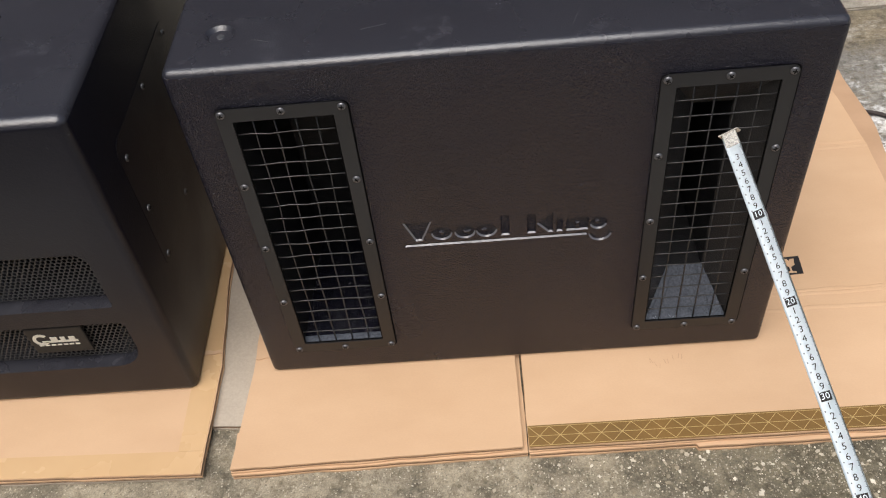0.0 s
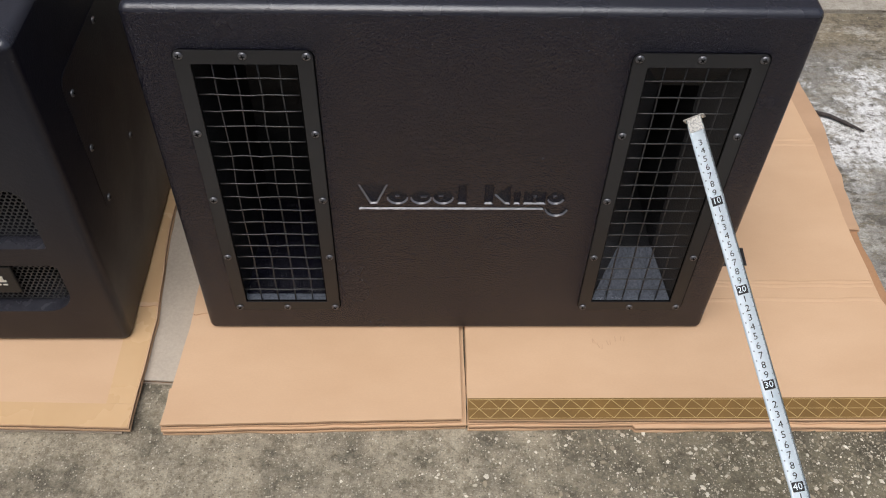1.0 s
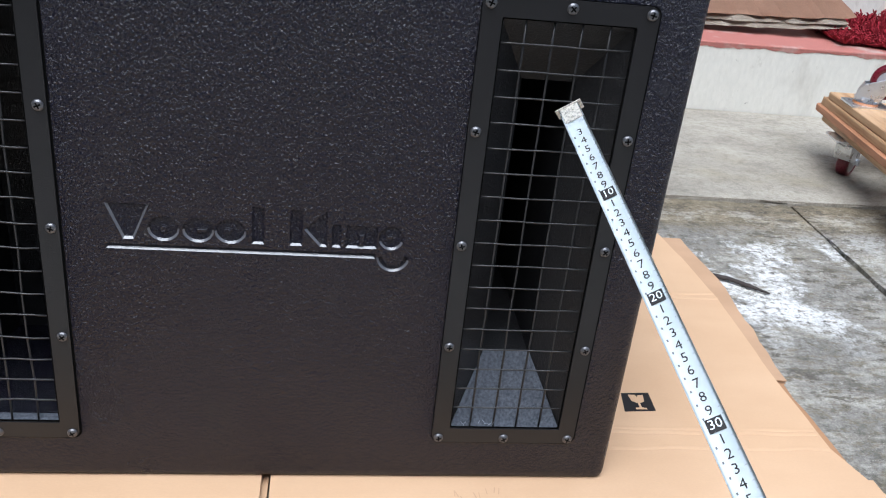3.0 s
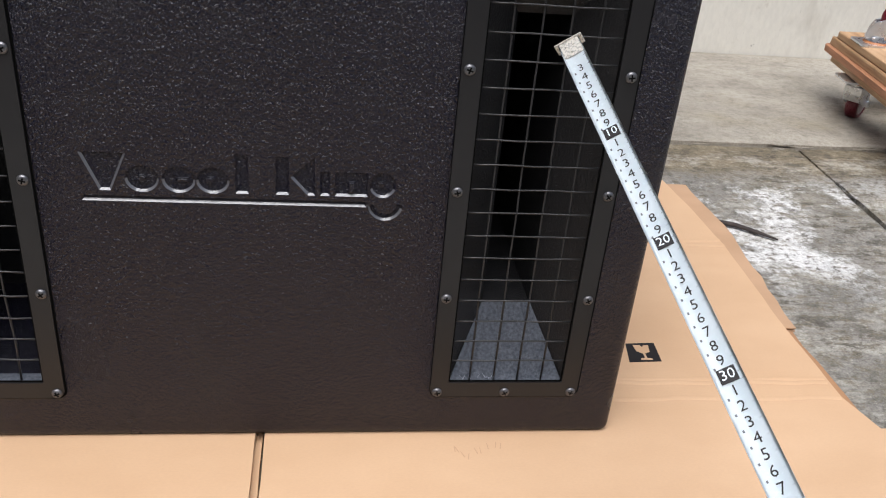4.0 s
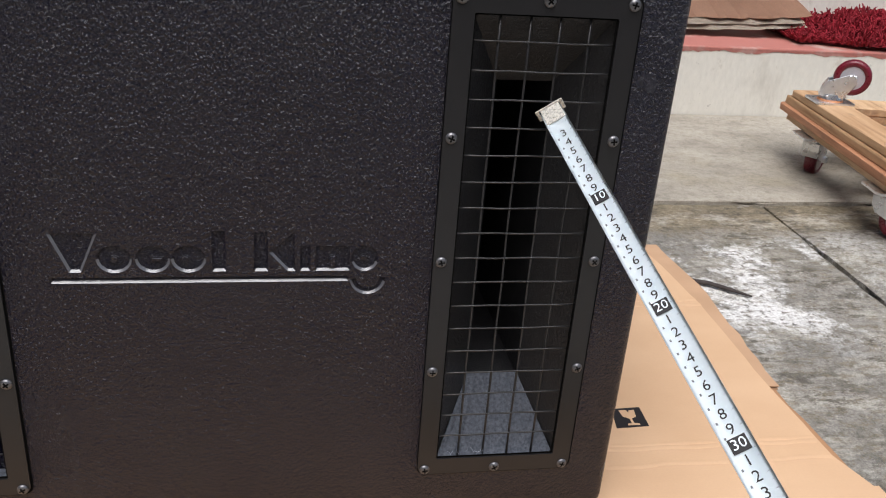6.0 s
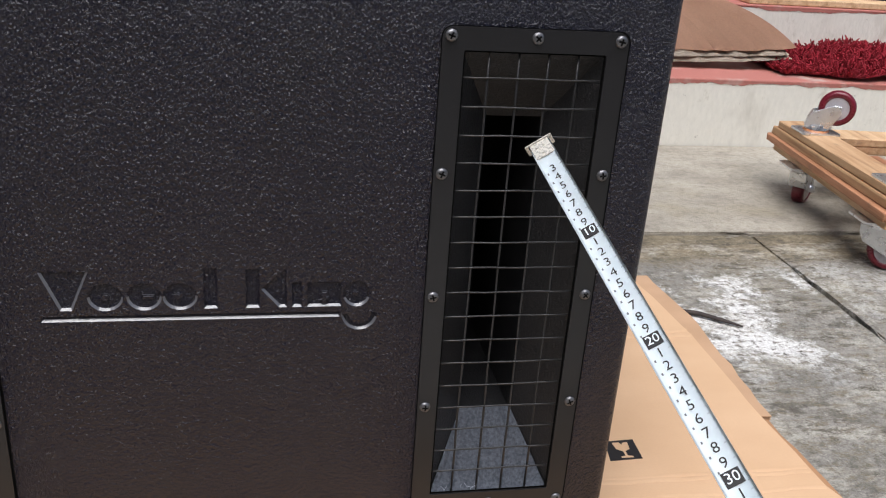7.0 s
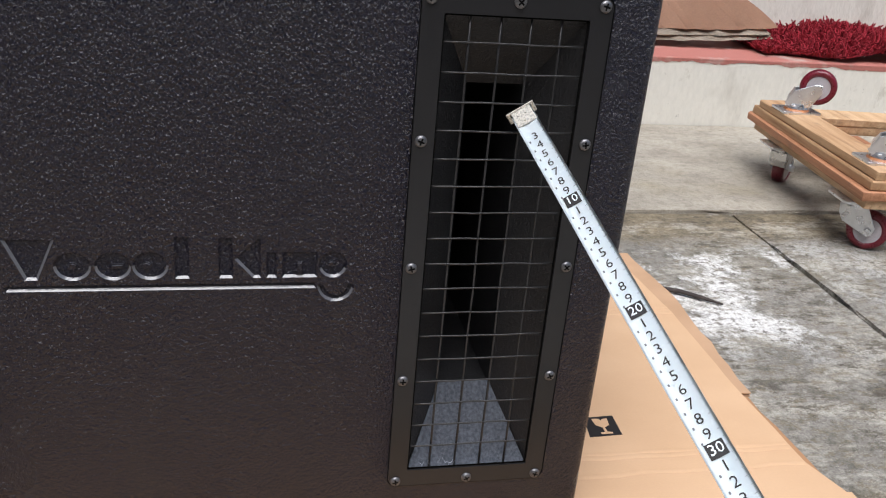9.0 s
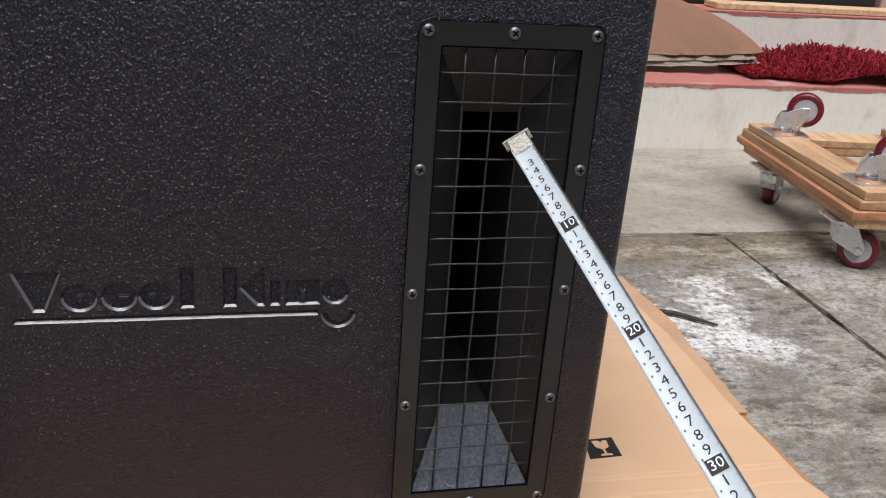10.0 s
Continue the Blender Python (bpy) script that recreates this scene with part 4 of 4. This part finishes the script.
for i in range(5600):
    x, y = rng.uniform(rx0 - 0.01, rx1), rng.uniform(ry0 - 0.01, ry1 + 0.01)
    y0 = y + 0.02 * math.sin((x - rx0) / (rx1 - rx0) * 24) + 0.07 * max(0, 1 - (x - rx0) / (rx1 - rx0) * 2.5)
    base = Vector((x, y0, rug_z(x, y) + 0.004))
    d = Vector((rng.gauss(0, 0.6), rng.gauss(-0.2, 0.6), rng.uniform(0.25, 0.9))).normalized()
    tip = base + d * rng.uniform(0.02, 0.042)
    s = d.cross(Vector((0.3, 0.2, 0.9))).normalized() * 0.0021
    u = s.cross(d).normalized() * 0.0021
    k = len(verts)
    for w, c in ((1.0, base), (1.1, base + (tip - base) * 0.8 + Vector((0, 0, 0.003)))):
        verts += [tuple(c + w * o) for o in (s, u, -s, -u)]
    verts.append(tuple(tip))
    for q in range(4):
        faces.append((k + q, k + (q + 1) % 4, k + 4 + (q + 1) % 4, k + 4 + q))
        faces.append((k + 4 + q, k + 4 + (q + 1) % 4, k + 8))
pile_me = bpy.data.meshes.new("shag")
pile_me.from_pydata(verts, [], faces)
pile_me.materials.append(RUG)
pile = new("shag", pile_me)
pile.parent = mat_thing
tagged(pile, "thick crimson chenille tufts", kind="stuff")


def bent_sheet(name, label, x0, x1, depth, z0, rise, y0, material, seed, right_cut):
    """A bent sheet of board that leans from one step against the next."""
    g = random.Random(seed)
    t = thing(name, label, "cardboard", "flattened boxes")
    bm = bmesh.new()
    nx, ny = 30, 14
    wob = [g.uniform(-0.006, 0.006) for _ in range(nx + 1)]
    rows = []
    for i in range(nx + 1):
        row = []
        for j in range(ny + 1):
            v = j / ny
            xr = x1 - right_cut * v ** 1.5
            x = x0 + (xr - x0) * i / nx
            y = y0 + depth * v + wob[i] * (1 - v) * 1.5
            z = z0 + rise * (v ** 1.3) + 0.024 * (i / nx) ** 4 * (1 - v) + 0.02 * math.sin(math.pi * v) + 0.003 * math.sin(4.5 * x + seed) * (1 - v)
            row.append(bm.verts.new((x, y, z)))
        rows.append(row)
    for i in range(nx):
        for j in range(ny):
            bm.faces.new((rows[i][j], rows[i + 1][j], rows[i + 1][j + 1], rows[i][j + 1]))
    bmesh.ops.solidify(bm, geom=bm.faces[:], thickness=0.006)
    part("sheet", bm, material, t, smooth=False)
    return t


bent_sheet("cardboard_sheet", "grey-beige flattened box with torn edge, lying on the step", 0.4, 1.365, 0.17, 0.184, 0.08, 1.682, CARD_GREY, 3, 0.2)
bent_sheet("cardboard_sheet", "grey-beige flattened box in a pile on the step", 0.4, 1.355, 0.17, 0.199, 0.10, 1.69, CARD_GREY, 4, 0.2)
bent_sheet("cardboard_sheet", "reddish-brown flattened box leaning against the upper step", 0.4, 1.385, 0.19, 0.218, 0.15, 1.70, CARD_RED, 5, 0.24)
plank_t = thing("wooden_plank", "long raw wooden plank lying on the upper step", "plank")
part("board", box(1.335, 3.2, 1.94, 2.03, 0.331, 0.351, 0.003), WOOD, plank_t)
case = thing("black_case", "matt black case standing on the porch", "case")
part("shell", box(1.22, 2.0, 2.06, 2.6, 0.331, 0.75, 0.012), DARK_BOX, case)
bm = box(2.05, 2.9, 2.1, 2.7, 0.331, 0.7, 0.006)
pale = thing("cardboard_box", "closed pale brown cardboard box on the porch", "box")
part("carton", bm, CARD_GREY, pale)
foot = thing("plastic_cap", "small white plastic cap on the upper step", "cap")
part("shell", box(1.165, 1.21, 1.955, 1.995, 0.331, 0.38, 0.006), WHITE, foot)
stick = thing("stick", "dark dry stick lying on the concrete", "stick")
part("twig", tube([(0.535, 0.55, GROUND + 0.006), (0.57, 0.535, GROUND + 0.007), (0.6, 0.512, GROUND + 0.006), (0.628, 0.491, GROUND + 0.004)], [0.0045, 0.004, 0.0035, 0.0015], 8), BARK, stick, smooth=True)

# ---- tape measure ----
TIP, WAY = Vector((0.081, -0.0015, 0.432)), Vector((0.156, -0.915, -0.371)).normalized()
FACE = (Vector((-0.14, -0.7, 0.63)) - (TIP + WAY * 0.18)).normalized()
OUT = (FACE - FACE.dot(WAY) * WAY).normalized()
ACROSS = (-WAY).cross(OUT).normalized()
tape_m = Matrix(((ACROSS.x, -WAY.x, OUT.x, TIP.x), (ACROSS.y, -WAY.y, OUT.y, TIP.y), (ACROSS.z, -WAY.z, OUT.z, TIP.z), (0, 0, 0, 1)))
tape_m = tape_m @ Matrix.Scale(1.087, 4)
tape = thing("tape_measure", "white steel measuring tape blade with black numerals, touching the grille", "tape measure", m=tape_m)
LEN, HALF = 0.47, 0.0088


def blade_z(x):
    return -0.0022 * (1 - (x / HALF) ** 2)


bm = bmesh.new()
rows = [[bm.verts.new((HALF * (k / 4 - 1), -LEN * i / 30, blade_z(HALF * (k / 4 - 1)))) for k in range(9)] for i in range(31)]
for a, b in zip(rows, rows[1:]):
    for k in range(8):
        bm.faces.new((a[k], a[k + 1], b[k + 1], b[k]))
bmesh.ops.solidify(bm, geom=bm.faces[:], thickness=0.0002)
part("blade", bm, STEEL_TAPE, tape, "curved white lacquered blade", smooth=True)
hook = part("hook", box(-0.0078, 0.0078, -0.016, 0.001, -0.0016, -0.0002, 0.0003, 1), HOOK, tape, "bent steel end hook with rivets")
part("lip", box(-0.0115, 0.0115, 0.0, 0.0014, -0.010, 0.0012, 0.0004, 1), HOOK, hook)
for x, y in ((-0.003, -0.005), (0.003, -0.005), (0.0, -0.012)):
    part("rivet", cyl(0.0017, 0.001, -0.0005, 0.0006, 10, m=Matrix.Translation((x, y, 0))), HOOK, hook)


def numeral(text, y, size, material, name="numeral", raised=0.0004):
    cu = bpy.data.curves.new("numeral", "FONT")
    cu.body, cu.size, cu.align_x, cu.align_y, cu.resolution_u = text, size, "CENTER", "CENTER", 2
    tmp = new("tmp", cu)
    bpy.context.view_layer.update()
    me = bpy.data.meshes.new_from_object(tmp.evaluated_get(bpy.context.evaluated_depsgraph_get()))
    bpy.data.objects.remove(tmp)
    me.materials.append(material)
    for v in me.vertices:
        v.co = Vector((v.co.x, v.co.y + y, blade_z(v.co.x) + raised))
    ob = new(name, me)
    ob.parent = tape
    return ob


for k in range(3, 44):
    y = -0.01 * k
    if k % 10:
        numeral(str(k % 10), y, 0.0098, INK)
    else:
        part("decade_box", box(-0.0055, 0.0055, y - 0.0047, y + 0.0047, -0.0014, -0.0007), INK, tape, "black box behind a white number")
        numeral(str(k), y, 0.0092, STEEL_TAPE, raised=0.0018)
bm = bmesh.new()
for k in range(3, 44):
    if k % 10:
        y = -0.01 * k - 0.0042
        box(-0.0060, -0.0049, y - 0.0007, y + 0.0007, -0.0013, -0.0006, bm=bm)
part("small_print", bm, INK_GREY, tape, "tiny grey marks beside the numerals")["kind"] = "stuff"
bm = bmesh.new()
for k in range(16, 440):
    w = 0.0028 if k % 10 == 0 else 0.0021 if k % 5 == 0 else 0.0013
    y = -0.001 * k
    x1 = HALF - 0.0002
    vs = [bm.verts.new((x, yy, blade_z(x) + 0.0002)) for x, yy in ((x1 - w, y - 0.00013), (x1, y - 0.00013), (x1, y + 0.00013), (x1 - w, y + 0.00013))]
    bm.faces.new(vs)
part("fine_scale", bm, INK, tape, "fine black millimetre lines")["kind"] = "stuff"
